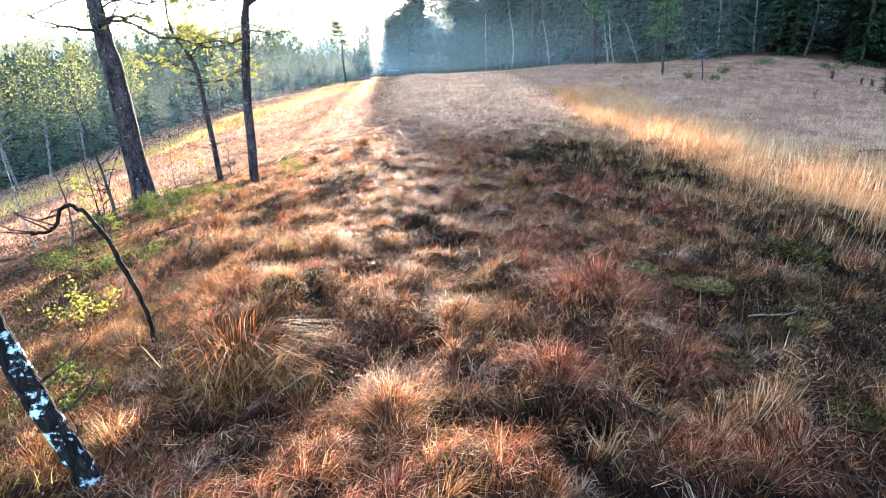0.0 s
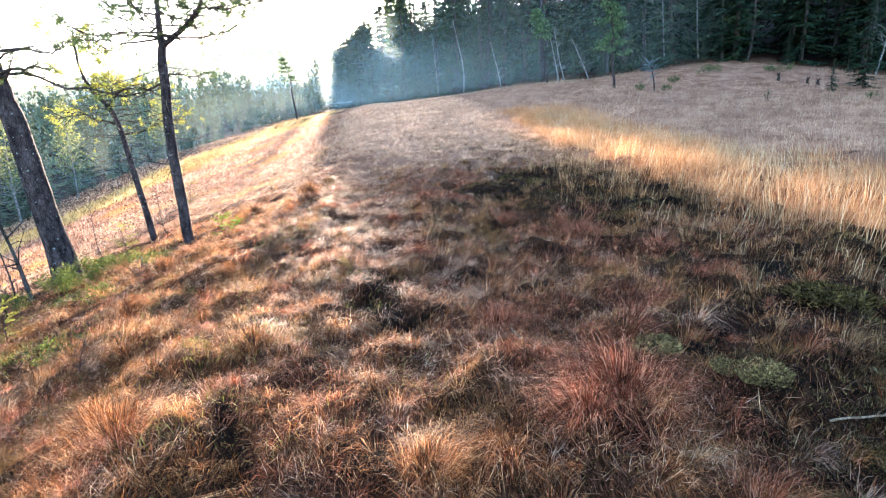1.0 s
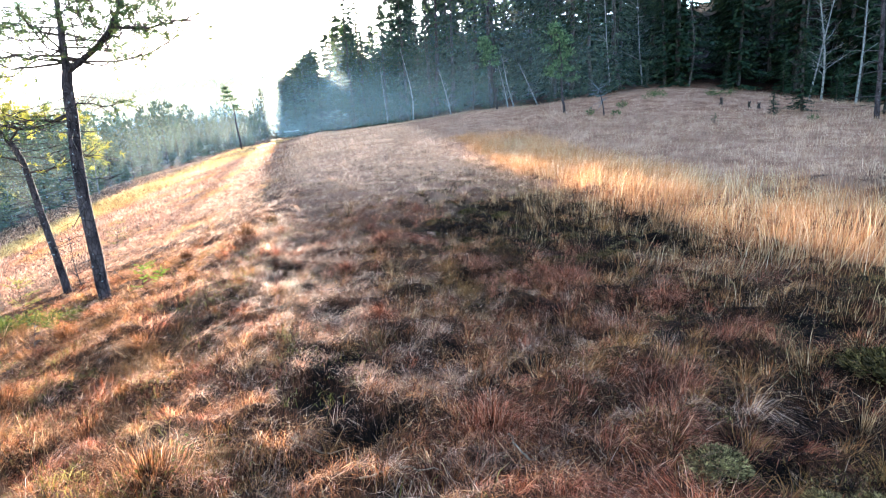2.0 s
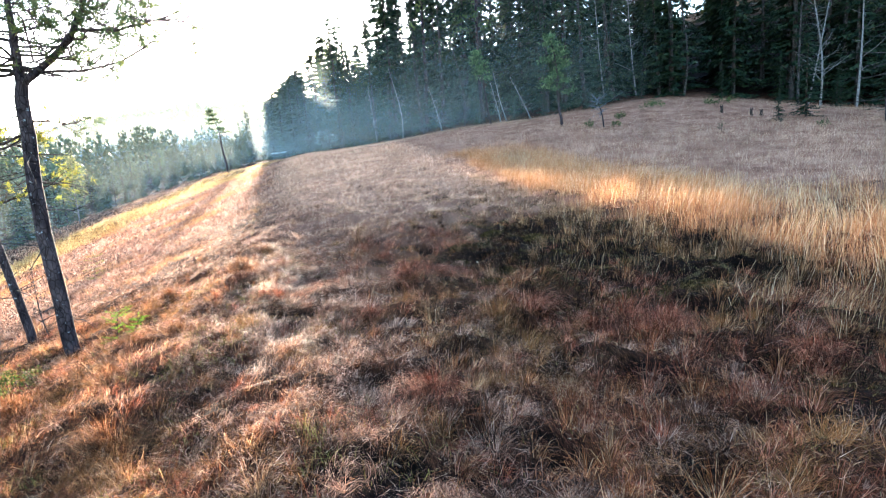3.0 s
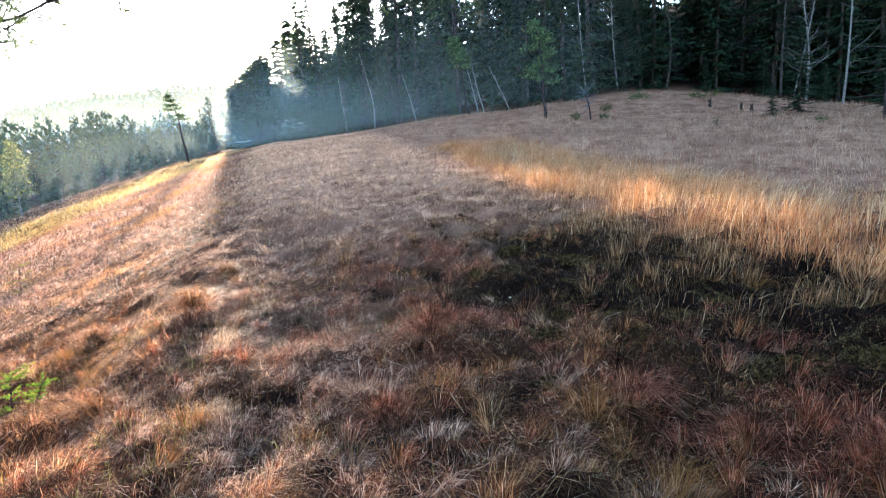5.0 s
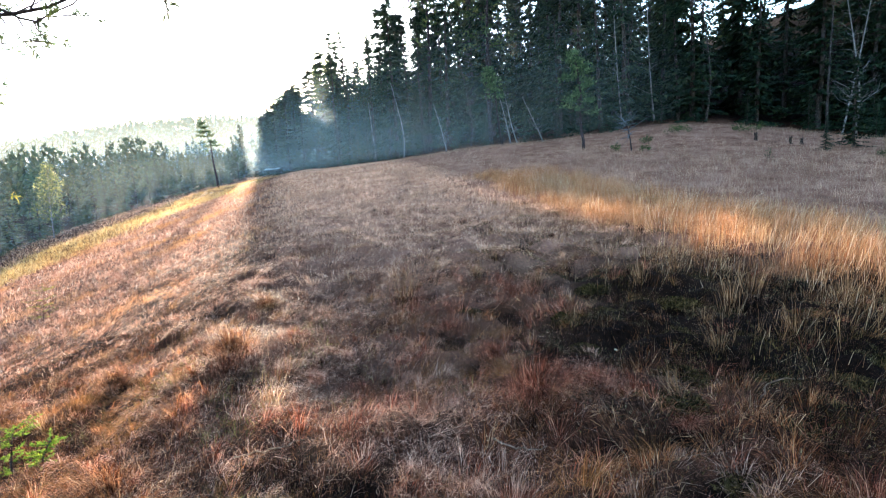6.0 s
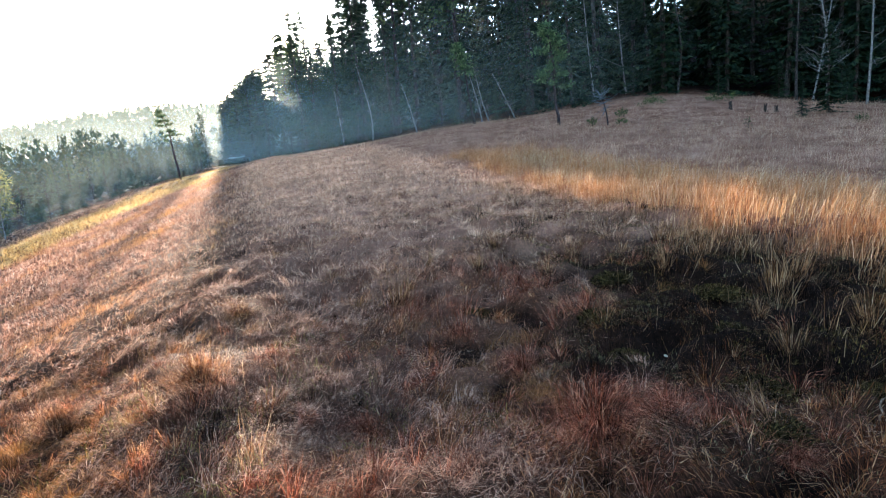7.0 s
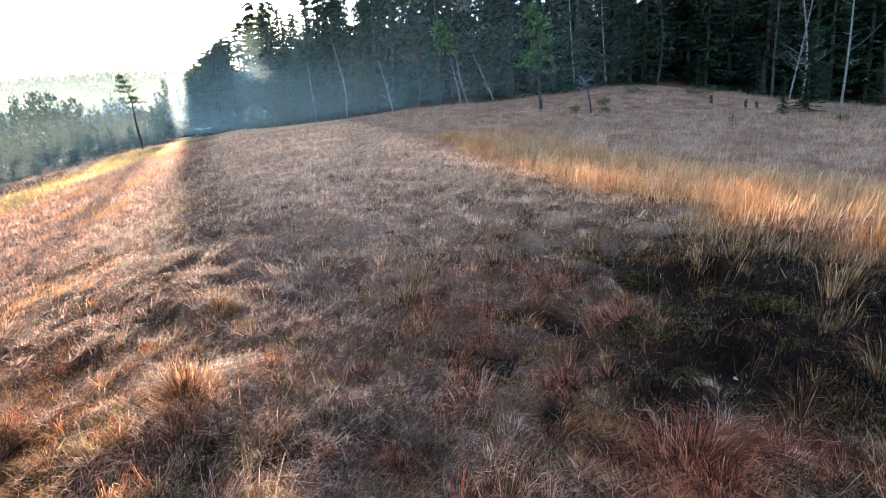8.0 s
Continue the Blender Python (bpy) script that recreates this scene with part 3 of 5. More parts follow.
def far_woods():
    rng = np.random.default_rng(9)
    n = 21000
    y, x = 15 + 515 * rng.random(n) ** 1.15, rng.uniform(-430, 150, n)
    keep = (x > -0.9 * y - 30) & (x < 0.35 * y + 20) & ((inside_left(x, y) > 13) | (y > 152))
    keep &= ((inside_right(x, y) > 28) & (y > 95)) | (x < -5)
    x, y = x[keep], y[keep]
    z, h = height(x, y), rng.uniform(7, 12.5, len(x)) * np.interp(np.hypot(x, y), [40, 120, 250], [0.6, 0.75, 1.0])
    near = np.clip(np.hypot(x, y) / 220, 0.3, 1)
    i = np.repeat(np.arange(len(x)), (18 / near ** 0.8).astype(int))
    f, a = rng.uniform(0.08, 1, len(i)), rng.uniform(0, 6.283, len(i))
    r = (1 - f) * h[i] * 0.2 + 0.2
    o = np.stack([np.cos(a), np.sin(a), np.zeros(len(i))], 1)
    s = np.stack([-np.sin(a), np.cos(a), np.full(len(i), 0.2)], 1) * (rng.uniform(0.35, 0.9, len(i)) * near[i])[:, None]
    p = np.stack([x[i], y[i], z[i] + f * h[i]], 1) + o * (r * 0.6)[:, None]
    up = np.zeros((len(i), 3))
    up[:, 2] = rng.uniform(0.2, 1.2, len(i)) * near[i]
    tip = p + o * (r * (0.3 + 0.7 * near[i]))[:, None]
    tip[:, 2] -= rng.uniform(0.1, 0.9, len(i)) * near[i]
    b = Builder()
    b.add(np.stack([p - s, p + s + up, tip], 1), np.arange(len(i) * 3).reshape(-1, 3))
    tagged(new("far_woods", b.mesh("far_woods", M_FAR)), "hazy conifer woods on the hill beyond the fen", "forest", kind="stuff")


far_woods()


# ---- thin morning mist before the trees ----
def mist_material(thick, along):
    m, nodes, links, b = material("mist")
    n = noise_tex(nodes, links, 0.11, 3, "Object")
    tc = nodes.new("ShaderNodeTexCoord")
    sep = nodes.new("ShaderNodeSeparateXYZ")
    links.new(tc.outputs["UV"], sep.inputs[0])
    def curve(source, stops):
        return ramp(nodes, links, source, [(p, (v,) * 3) for p, v in stops])
    f = mix(nodes, links, 1.0, curve(n, [(0.25, 0.7), (0.75, 1.0)]), curve(sep.outputs["Y"], [(0.0, 0.0), (0.10, 1.0), (0.40, 0.7), (0.62, 0.35), (1.0, 0.0)]), "MULTIPLY")
    f = mix(nodes, links, 1.0, f, curve(sep.outputs["X"], along), "MULTIPLY")
    f = mix(nodes, links, 1.0, f, (thick,) * 3, "MULTIPLY")
    clear, haze, back = nodes.new("ShaderNodeBsdfTransparent"), nodes.new("ShaderNodeBsdfTranslucent"), nodes.new("ShaderNodeBsdfDiffuse")
    haze.inputs["Color"].default_value = back.inputs["Color"].default_value = (0.80, 0.92, 0.88, 1)
    wet, out = nodes.new("ShaderNodeMixShader"), nodes.new("ShaderNodeMixShader")
    links.new(haze.outputs[0], wet.inputs[1])
    links.new(back.outputs[0], wet.inputs[2])
    links.new(f, out.inputs[0])
    links.new(clear.outputs[0], out.inputs[1])
    links.new(wet.outputs[0], out.inputs[2])
    links.new(out.outputs[0], nodes["Material Output"].inputs["Surface"])
    return m


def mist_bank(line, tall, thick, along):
    path = smooth_path([(x, y, 0) for x, y in line], 50)
    nz = 8
    v = np.array([[(x + 0.5 * math.sin(k * 1.3 + i * 0.35), y + 0.5 * math.cos(k * 0.9 + i * 0.3), ground_at(x, y) - 0.2 + tall * k / (nz - 1)) for k in range(nz)] for i, (x, y, _) in enumerate(path)])
    b = Builder()
    i, k = np.meshgrid(np.arange(49), np.arange(nz - 1), indexing="ij")
    b.add(v, np.stack([i * nz + k, (i + 1) * nz + k, (i + 1) * nz + k + 1, i * nz + k + 1], -1).reshape(-1, 4))
    me = b.mesh("mist", mist_material(thick, along), True)
    uv = me.uv_layers.new(name="UVMap")
    idx = np.zeros(len(me.loops), dtype=np.int32)
    me.loops.foreach_get("vertex_index", idx)
    uv.data.foreach_set("uv", np.stack([idx // nz / 49, idx % nz / (nz - 1)], 1).astype(np.float32).ravel())
    ob = tagged(new("mist", me), "thin bluish morning mist drifting before the trees", "mist", kind="stuff")
    ob.visible_shadow = False


mist_bank([(-34, 18), (-24, 35), (-16, 56), (-12.0, 74), (-9.6, 87), (-8.5, 92)], 8.0, 0.19, [(0.0, 0.0), (0.3, 0.4), (0.75, 0.9), (0.95, 0.8), (1.0, 0.0)])
mist_bank([(-120, 100), (-70, 130), (-30, 150), (-8, 158), (0, 162)], 24.0, 0.30, [(0.0, 0.0), (0.3, 0.7), (0.8, 1.0), (1.0, 0.4)])
mist_bank([(-11, 95), (-8.8, 90), (-6.0, 85), (0, 76), (6, 67.5), (11.5, 52.5), (17, 45), (23, 40)], 11.0, 0.32, [(0.0, 0.0), (0.08, 0.35), (0.18, 0.95), (0.45, 1.0), (0.62, 0.55), (1.0, 0.0)])
mist_bank([(-9, 101), (-4.0, 95), (2, 86), (9, 75), (15, 60), (20, 53), (27, 48)], 13.0, 0.34, [(0.0, 0.2), (0.10, 0.95), (0.30, 1.0), (0.45, 0.9), (0.62, 0.4), (1.0, 0.0)])




# ---- grass, sedge and moss ----
def worn_sheen_strip(x, y):
    """The pale, trodden strip along the middle; its ramp with distance paints in sheen."""
    c = np.interp(y, [3, 5, 8, 12, 20, 40], [0.4, 0.2, -0.4, -1.0, -2.0, -3.0])
    w = 0.85 + 0.04 * y
    return np.exp(-((x - c + (vnoise(x, y, 0.5, 5) - 0.5) * 1.2) / w) ** 2) * step(3.0, 11.0, y)


def tall_zone(x, y):
    edge = 4.5 + 1.2 * (vnoise(x, y, 0.45, 2) - 0.5) + 0.9 * (1 - step(5, 9, y)) + 0.9 * step(13, 20, y)
    return step(edge - 0.4, edge + 0.8, x) * step(3.5, 7, y)


def scatter(n, box, weight, seed):
    """n places in the box (x0, x1, y0, y1), as thick as weight(x, y) says."""
    rng = np.random.default_rng(seed)
    xs, ys, got = [], [], 0
    while got < n:
        x, y = rng.uniform(box[0], box[1], n), rng.uniform(box[2], box[3], n)
        keep = rng.random(n) < weight(x, y)
        xs.append(x[keep])
        ys.append(y[keep])
        got += int(keep.sum())
    return np.concatenate(xs)[:n], np.concatenate(ys)[:n], rng


def clump(x, y, scale, seed, lo, hi):
    return step(lo, hi, vnoise(x, y, scale, seed))


def sow(name, n, box, weight, seed, h, w, lean, mat, label, spread=1.6, category="grass", mound=0.6):
    x, y, rng = scatter(n, box, weight, seed)
    az = 0.6 + (vnoise(x, y, 0.5, 1) - 0.5) * 5 + rng.normal(0, spread, n)
    tuft = 1 - mound + 2 * mound * vnoise(x, y, 2.6, 0)
    blades(name, x, y, rng.uniform(*h, n) * tuft, rng.uniform(*w, n), az, rng.uniform(*lean, n), mat, label, category)


def tuft_blades(cx, cy, radius, count, h, w, comb, strength, rng, flat=1.0):
    """Blades of many tufts at once: they spring from a small crown and bow outwards and with the wind's comb."""
    i = np.repeat(np.arange(len(cx)), count)
    n = len(i)
    a, r = rng.uniform(0, 2 * np.pi, n), np.abs(rng.normal(0, 0.55, n))
    ox, oy = np.cos(a) * r * radius[i], np.sin(a) * r * radius[i]
    dx = np.cos(a) * (0.35 + r) + np.cos(comb[i]) * strength[i] + rng.normal(0, 0.35, n)
    dy = np.sin(a) * (0.35 + r) + np.sin(comb[i]) * strength[i] + rng.normal(0, 0.35, n)
    x, y = cx[i] + ox, cy[i] + oy
    z = height(x, y) - 0.02 + 0.30 * radius[i] * np.maximum(1 - r * r * 0.6, 0)
    return x, y, z, h[i] * rng.uniform(0.55, 1.15, n) * (0.45 + 1.1 * vnoise(x, y, 5.0, 3)), w * rng.uniform(0.6, 1.3, n), np.arctan2(dy, dx), np.clip(rng.normal(1.0, 0.3, n) * flat, 0.15, 1.65)


def tuft_fields(box, gap, seed, blade_w, amount, size, tall=1.0, faded=None):
    """Tufts on an uneven grid; what grows in each follows the ground."""
    rng = np.random.default_rng(seed)
    gx, gy = np.meshgrid(np.arange(box[0], box[1], gap), np.arange(box[2], box[3], gap))
    x = gx.ravel() + rng.uniform(-0.55, 0.55, gx.size) * gap
    y = gy.ravel() + rng.uniform(-0.55, 0.55, gx.size) * gap
    d, s, t = dark_zone(x, y), worn_sheen_strip(x, y), tall_zone(x, y)
    keep = rng.random(x.size) > 0.10 + 0.45 * d + 0.55 * shade_pocket(x, y)
    x, y, d, s, t = x[keep], y[keep], d[keep], s[keep], t[keep]
    redness = clump(x, y, 0.55, 0, 0.45, 0.65)
    left = step(-0.6, -2.2, x)
    weights = np.stack([
        (0.9 + 0.8 * left) * (1 - 0.8 * s) * (1 - 0.8 * d) * (1 - 0.7 * t),
        (0.36 + 1.0 * redness) * (1 - 0.6 * s) * (1 - 0.85 * d) * (1 - 0.9 * t) * (1 - 0.5 * left),
        (0.30 + 1.3 * s) * (1 - 0.93 * d),
        (0.10 + 1.6 * t + 0.15 * left) * (1 - 0.7 * s) * (1 - 0.9 * d),
        0.34 + 1.5 * d - 0.26 * step(9, 13, y) * step(1.5, -1.5, x)], 1)
    pick = (np.cumsum(weights / weights.sum(1)[:, None], 1) < rng.random(len(x))[:, None]).sum(1)
    kinds = [("rust_tufts", faded or M_RUST, 0.115, 1.2, "tufts of rust-brown withered sedge"), ("red_tufts", faded or M_RED, 0.125, 1.15, "tufts of reddish deer sedge"),
             ("pale_tufts", M_PALE, 0.085, 1.35, "tufts of pale grey dead grass lying flat"), ("tan_tufts", M_TAN, 0.15, 1.0, "tufts of tan and golden grass"),
             ("heather_tufts", M_BROWN, 0.085, 0.6, "low dark heather tufts on wet peat")]
    for k, (name, mat, h, flat, label) in enumerate(kinds):
        m = pick == k
        if m.sum() == 0:
            continue
        c = int(m.sum())
        radius = rng.uniform(*size, c)
        comb = 0.5 + (vnoise(x[m], y[m], 0.35, 1) - 0.5) * 6 + rng.normal(0, 0.5, c)
        bx, by, bz, bh, bw, ba, bl = tuft_blades(x[m], y[m], radius, np.maximum((amount * radius / size[1] * rng.uniform(0.6, 1.2, c)).astype(int), 12),
                                                 tall * h * rng.uniform(0.5, 1.6, c), blade_w, comb, rng.uniform(0.2, 1.3, c), rng, flat)
        blades(name, bx, by, bh, bw, ba, bl, mat, label, "grass", bz)


def strew(name, n, box, weight, seed, length, width, rise, mat, label, category="grass", spread=1.7, lift=(0.0, 0.03), far=False):
    x, y, rng = scatter(n, box, lambda x, y: weight(x, y) * (1 - 0.8 * shade_pocket(x, y)), seed)
    az = 0.6 + (vnoise(x, y, 0.6, 1) - 0.5) * 6 + rng.normal(0, spread, n)
    fine = np.clip(np.hypot(x, y - 9) / 24, 0.28, 1) if far else np.ones(n)
    grow = 0.6 + 0.8 * vnoise(x, y, 2.6, 0)
    straws(name, x, y, rng.uniform(*length, n) * grow * fine ** 0.5, rng.uniform(*width, n) * fine, az, rng.uniform(*rise, n), mat, label, category, rng.uniform(*lift, n))


def closeness(x, y):
    """Thicker where the way passes near."""
    return np.clip(1.15 - np.abs(x - 0.3) / 9 - np.maximum(y - 10, 0) / 12, 0.3, 1)


NEAR = (-7.5, 6.5, 0.8, 20.0)
tuft_fields((-3.6, 4.2, 0.9, 8.0), 0.15, 71, 0.0018, 160, (0.045, 0.15), 1.4)
tuft_fields((-5.0, 5.2, 8.0, 14.5), 0.17, 72, 0.0021, 125, (0.05, 0.16), 1.4)
tuft_fields((-7.0, -1.4, 14.5, 26.0), 0.33, 73, 0.005, 55, (0.08, 0.22), 1.2, M_HEATH)
# Middle-distance tufts take the bright moor colour to imitate haze.
tuft_fields((-1.4, 5.0, 14.5, 26.0), 0.42, 74, 0.007, 55, (0.10, 0.28), 1.2, M_MOOR)
strew("rust_litter", 220000, NEAR, lambda x, y: closeness(x, y) * (0.3 + 0.7 * clump(x, y, 1.3, 3, 0.3, 0.65)) * (1 - 0.96 * dark_zone(x, y)) * (1 - 0.6 * worn_sheen_strip(x, y)) * (1 - 0.7 * tall_zone(x, y)),
      1, (0.04, 0.14), (0.0011, 0.0026), (0.1, 1.0), M_RUST, "rust-brown sedge litter matted over the bog")
strew("pale_litter", 180000, NEAR, lambda x, y: closeness(x, y) * np.clip(0.12 + 0.88 * worn_sheen_strip(x, y), 0, 1) * (0.25 + 0.75 * clump(x, y, 1.9, 5, 0.3, 0.6)) * (1 - 0.95 * dark_zone(x, y)),
      2, (0.05, 0.15), (0.0010, 0.0024), (0.03, 0.7), M_PALE, "pale dead grass trodden flat")
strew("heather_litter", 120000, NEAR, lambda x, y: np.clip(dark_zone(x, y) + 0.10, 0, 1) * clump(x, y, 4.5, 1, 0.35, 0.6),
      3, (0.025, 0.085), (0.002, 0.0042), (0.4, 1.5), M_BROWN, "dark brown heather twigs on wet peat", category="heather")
strew("moss", 90000, NEAR, lambda x, y: clump(x, y, 2.4, 4, 0.5, 0.66) * (0.15 + 0.85 * step(0.6, 2, x)), 4, (0.012, 0.04), (0.004, 0.009), (0.3, 1.5), M_MOSS, "olive bog moss between the sedge", category="moss")
# Gold is kept to the sunlit strip; straw in shade gets duller colours.
sow("straw_grass", 56000, (3.2, 11, 4, 30), lambda x, y: np.clip(tall_zone(x, y), 0, 1) * (0.25 + 0.75 * clump(x, y, 1.2, 2, 0.35, 0.6)) * (1 - step(7.2, 9.5, x)),
    5, (0.24, 0.60), (0.002, 0.0042), (0.1, 0.9), M_STRAW, "tall golden moor grass in the sun", 1.7, mound=0.45)
sow("straw_plumes", 3200, (4.2, 9, 4, 26), lambda x, y: np.clip(tall_zone(x, y), 0, 1) * clump(x, y, 1.5, 3, 0.35, 0.6) * (1 - step(6.8, 9, x)),
    9, (0.62, 0.95), (0.0035, 0.006), (0.4, 1.0), M_PLUME, "bowed pale seed heads over the golden grass", 0.5, mound=0.25)
# Unlit straw before the strip: its shade is in the duller tan.
sow("shaded_straw", 11000, (1.2, 6.5, 3, 22), lambda x, y: step(-2.6, 0.2, x - 4.6 - 0.8 * step(13, 20, y)) ** 1.5 * (1 - 0.6 * tall_zone(x, y)) * clump(x, y, 1.6, 2, 0.42, 0.66),
    10, (0.16, 0.42), (0.0022, 0.0045), (0.15, 1.0), M_TAN, "thin straw along the hollow, shade put into its grey-tan", 1.0, mound=0.5)
sow("moor_grass", 32000, (5, 40, 9, 40), lambda x, y: np.clip(1.3 - y / 36, 0.15, 1) * (inside_right(x, y) < 0.5) * step(6.5, 9, x + 0.1 * (y - 16) * (y > 16)),
    6, (0.22, 0.48), (0.005, 0.010), (0.2, 1.0), M_DULL, "faded brown moor grass across the fen", 1.0, mound=0.45)
strew("short_moor_grass", 90000, (-7, 6, 10.5, 75), lambda x, y: np.clip(1.3 - y / 38, 0.12, 1) * np.clip(1.25 - np.maximum(x - 5, 0) / 25, 0.35, 1) * (inside_right(x, y) < 0.8) * step(-2.2, -0.2, x + 0.05 * (y - 12)) * step(10.5, 19, y) * (1 - step(4, 6, x)) * (1 - 0.9 * dark_zone(x, y)),
    8, (0.10, 0.26), (0.009, 0.019), (0.15, 1.2), M_MOOR, "short brown moor grass lying over the fen", lift=(0, 0.02), far=True)
strew("dull_moor_grass", 90000, (4, 40, 11.5, 75), lambda x, y: np.clip(1.3 - y / 38, 0.12, 1) * np.clip(1.25 - (x - 5) / 25, 0.35, 1) * (inside_right(x, y) < 0.8) * step(4, 6, x) * (1 - 0.9 * dark_zone(x, y)),
    12, (0.10, 0.26), (0.009, 0.019), (0.15, 1.2), M_DULL, "short faded moor grass below the forest edge", lift=(0, 0.02), far=True)
sow("green_sedge", 19000, (-5.5, 1.5, 1.2, 13), lambda x, y: clump(x, y, 1.7, 4, 0.5, 0.68) * step(1.0, -1.5, x) * clump(x, y, 6, 2, 0.3, 0.6), 14, (0.06, 0.17), (0.0025, 0.005), (0.3, 1.3), M_OLIVE, "olive-green sedge and heath sprigs among the rust")
strew("hollow_moss", 60000, (0.6, 5.6, 1.5, 15), lambda x, y: np.clip(dark_zone(x, y) + 0.12, 0, 1) * clump(x, y, 7.0, 2, 0.5, 0.66) * clump(x, y, 1.6, 0, 0.3, 0.55),
      19, (0.010, 0.032), (0.003, 0.007), (0.2, 1.5), M_CRUMB, "crumbly olive and brown moss on the black peat", category="moss")
strew("hollow_straws", 4000, (0.6, 6, 1.5, 15), lambda x, y: np.clip(dark_zone(x, y) * 1.2, 0, 1) * clump(x, y, 3.0, 3, 0.45, 0.65), 13, (0.06, 0.2), (0.0016, 0.003), (0.2, 1.4), M_TAN, "scattered pale straws in the wet hollow")
def fen(x, y):
    return np.clip(1.2 - y / 70, 0.2, 1) * (inside_left(x, y) < 0.3) * step(-1, 1.5, -x - 1.5 - 0.05 * (y - 12)) * step(15, 25, y - x * 0.9)


def gold_strip(x, y):
    d = inside_left(x, y) + 3.0 * (vnoise(x, y, 0.12, 3) - 0.5)
    return step(-13.5, -11.5, d) * (1 - step(-7.5, -5.5, d))


strew("fen_heath", 96000, (-30, -1.5, 4, 88), lambda x, y: fen(x, y) * (1 - gold_strip(x, y)) * (inside_left(x, y) < -9),
      7, (0.12, 0.28), (0.008, 0.018), (0.2, 1.2), M_HEATH, "pinkish and rust heath sedge on the sunlit slope", lift=(0, 0.02), far=True)
strew("fen_grass", 40000, (-34, -4, 10, 88), lambda x, y: fen(x, y) * gold_strip(x, y),
      17, (0.16, 0.36), (0.010, 0.022), (0.3, 1.3), M_FEN, "strip of golden sedge across the sunlit fen", lift=(0, 0.02), far=True)
# Lighter grass colour here paints in the mist at the wood's foot.
strew("fen_edge_grass", 30000, (-36, -6, 8, 90), lambda x, y: fen(x, y) * (1 - gold_strip(x, y)) * (inside_left(x, y) > -9),
      18, (0.14, 0.32), (0.010, 0.022), (0.2, 1.2), M_MOOR, "grass along the foot of the lower wood, paled to imitate mist", lift=(0, 0.02), far=True)


# ---- old pines on the lower side ----
def limb(t, mat, pts, r, rng, tufts=30, tuft_at=0.45, twigs=14, reach=0.35, length=0.075):
    """A crooked limb with side twigs that end in needle tufts."""
    tr, nd = Builder(), Builder()
    ax = smooth_path(pts, 12, rng, 0.015)
    tube(tr, ax, np.linspace(r, r * 0.25, 12), 6)
    for _ in range(twigs):
        f = rng.uniform(0.25, 1)
        i = int(f * 10.99)
        p = ax[i] + (ax[i + 1] - ax[i]) * (f * 10.99 - i)
        d = (ax[i + 1] - ax[i]) / (np.linalg.norm(ax[i + 1] - ax[i]) + 1e-9)
        q = d * rng.uniform(0.2, 1) + rng.normal(0, 0.55, 3) + (0, 0, 0.15)
        L = reach * rng.uniform(0.4, 1.1)
        m = p + q * L * 0.5
        e = m + (q + rng.normal(0, 0.35, 3)) * L * 0.5
        tube(tr, [p, m, e], [r * 0.25 + 0.003, r * 0.15 + 0.002, 0.002], 4, False)
        if tufts and f > tuft_at - 0.2:
            for _ in range(max(1, tufts // twigs)):
                burst(nd, p + (e - p) * rng.uniform(0.55, 1.05) + rng.normal(0, 0.03, 3), e - p, rng, 14, length)
    if tufts:
        for _ in range(4):
            burst(nd, ax[-1] + rng.normal(0, 0.04, 3), ax[-1] - ax[-2], rng, 16, length)
    ob = part("limb", tr, M_DARKWOOD, t, smooth=True)
    if nd.n:
        part("needles", nd, mat, ob, "sparse tufts of needles")


def pine_crown(t, mat, axis, r, rng, start, count, reach, tufts=26):
    for k in range(count):
        f = start + (1 - start) * (k + rng.random()) / count
        i = f * (len(axis) - 1)
        j = int(min(i, len(axis) - 2))
        p = axis[j] + (axis[j + 1] - axis[j]) * (i - j)
        a = rng.uniform(0, 2 * np.pi)
        L = reach * rng.uniform(0.5, 1.1) * (1.25 - f * 0.6)
        o = np.array([np.cos(a), np.sin(a), 0])
        limb(t, mat, [p, p + o * L * 0.4 + (0, 0, rng.uniform(-0.1, 0.12)), p + o * L * 0.75 + (0, 0, rng.uniform(-0.1, 0.3)) + rng.normal(0, 0.08, 3), p + o * L + (0, 0, rng.uniform(0, 0.4))],
             r * 0.35 * (1.2 - f), rng, tufts, 0.4, 12, 0.4)


def dead_branches(t, axis, rng, lo, hi, count, length, r=0.012):
    for _ in range(count):
        f = rng.uniform(lo, hi)
        i = f * (len(axis) - 1)
        j = int(min(i, len(axis) - 2))
        p = axis[j] + (axis[j + 1] - axis[j]) * (i - j)
        a = rng.uniform(0, 2 * np.pi)
        d = np.array([np.cos(a), np.sin(a), rng.uniform(-0.35, 0.3)])
        L = length * rng.uniform(0.3, 1.1)
        b = Builder()
        m = p + d * L * 0.5 + rng.normal(0, 0.04, 3)
        e = p + d * L + rng.normal(0, 0.1, 3)
        tube(b, [p, m, e], [r, r * 0.7, r * 0.2], 5, False)
        for _ in range(2):
            tube(b, [m, m + (d + rng.normal(0, 0.6, 3)) * L * 0.35], [r * 0.4, r * 0.12], 3, False)
        part("dead_branch", b, M_GREYBARK, t, smooth=True)


def local(pts, base):
    return np.asarray(pts, float) - np.asarray(base, float)


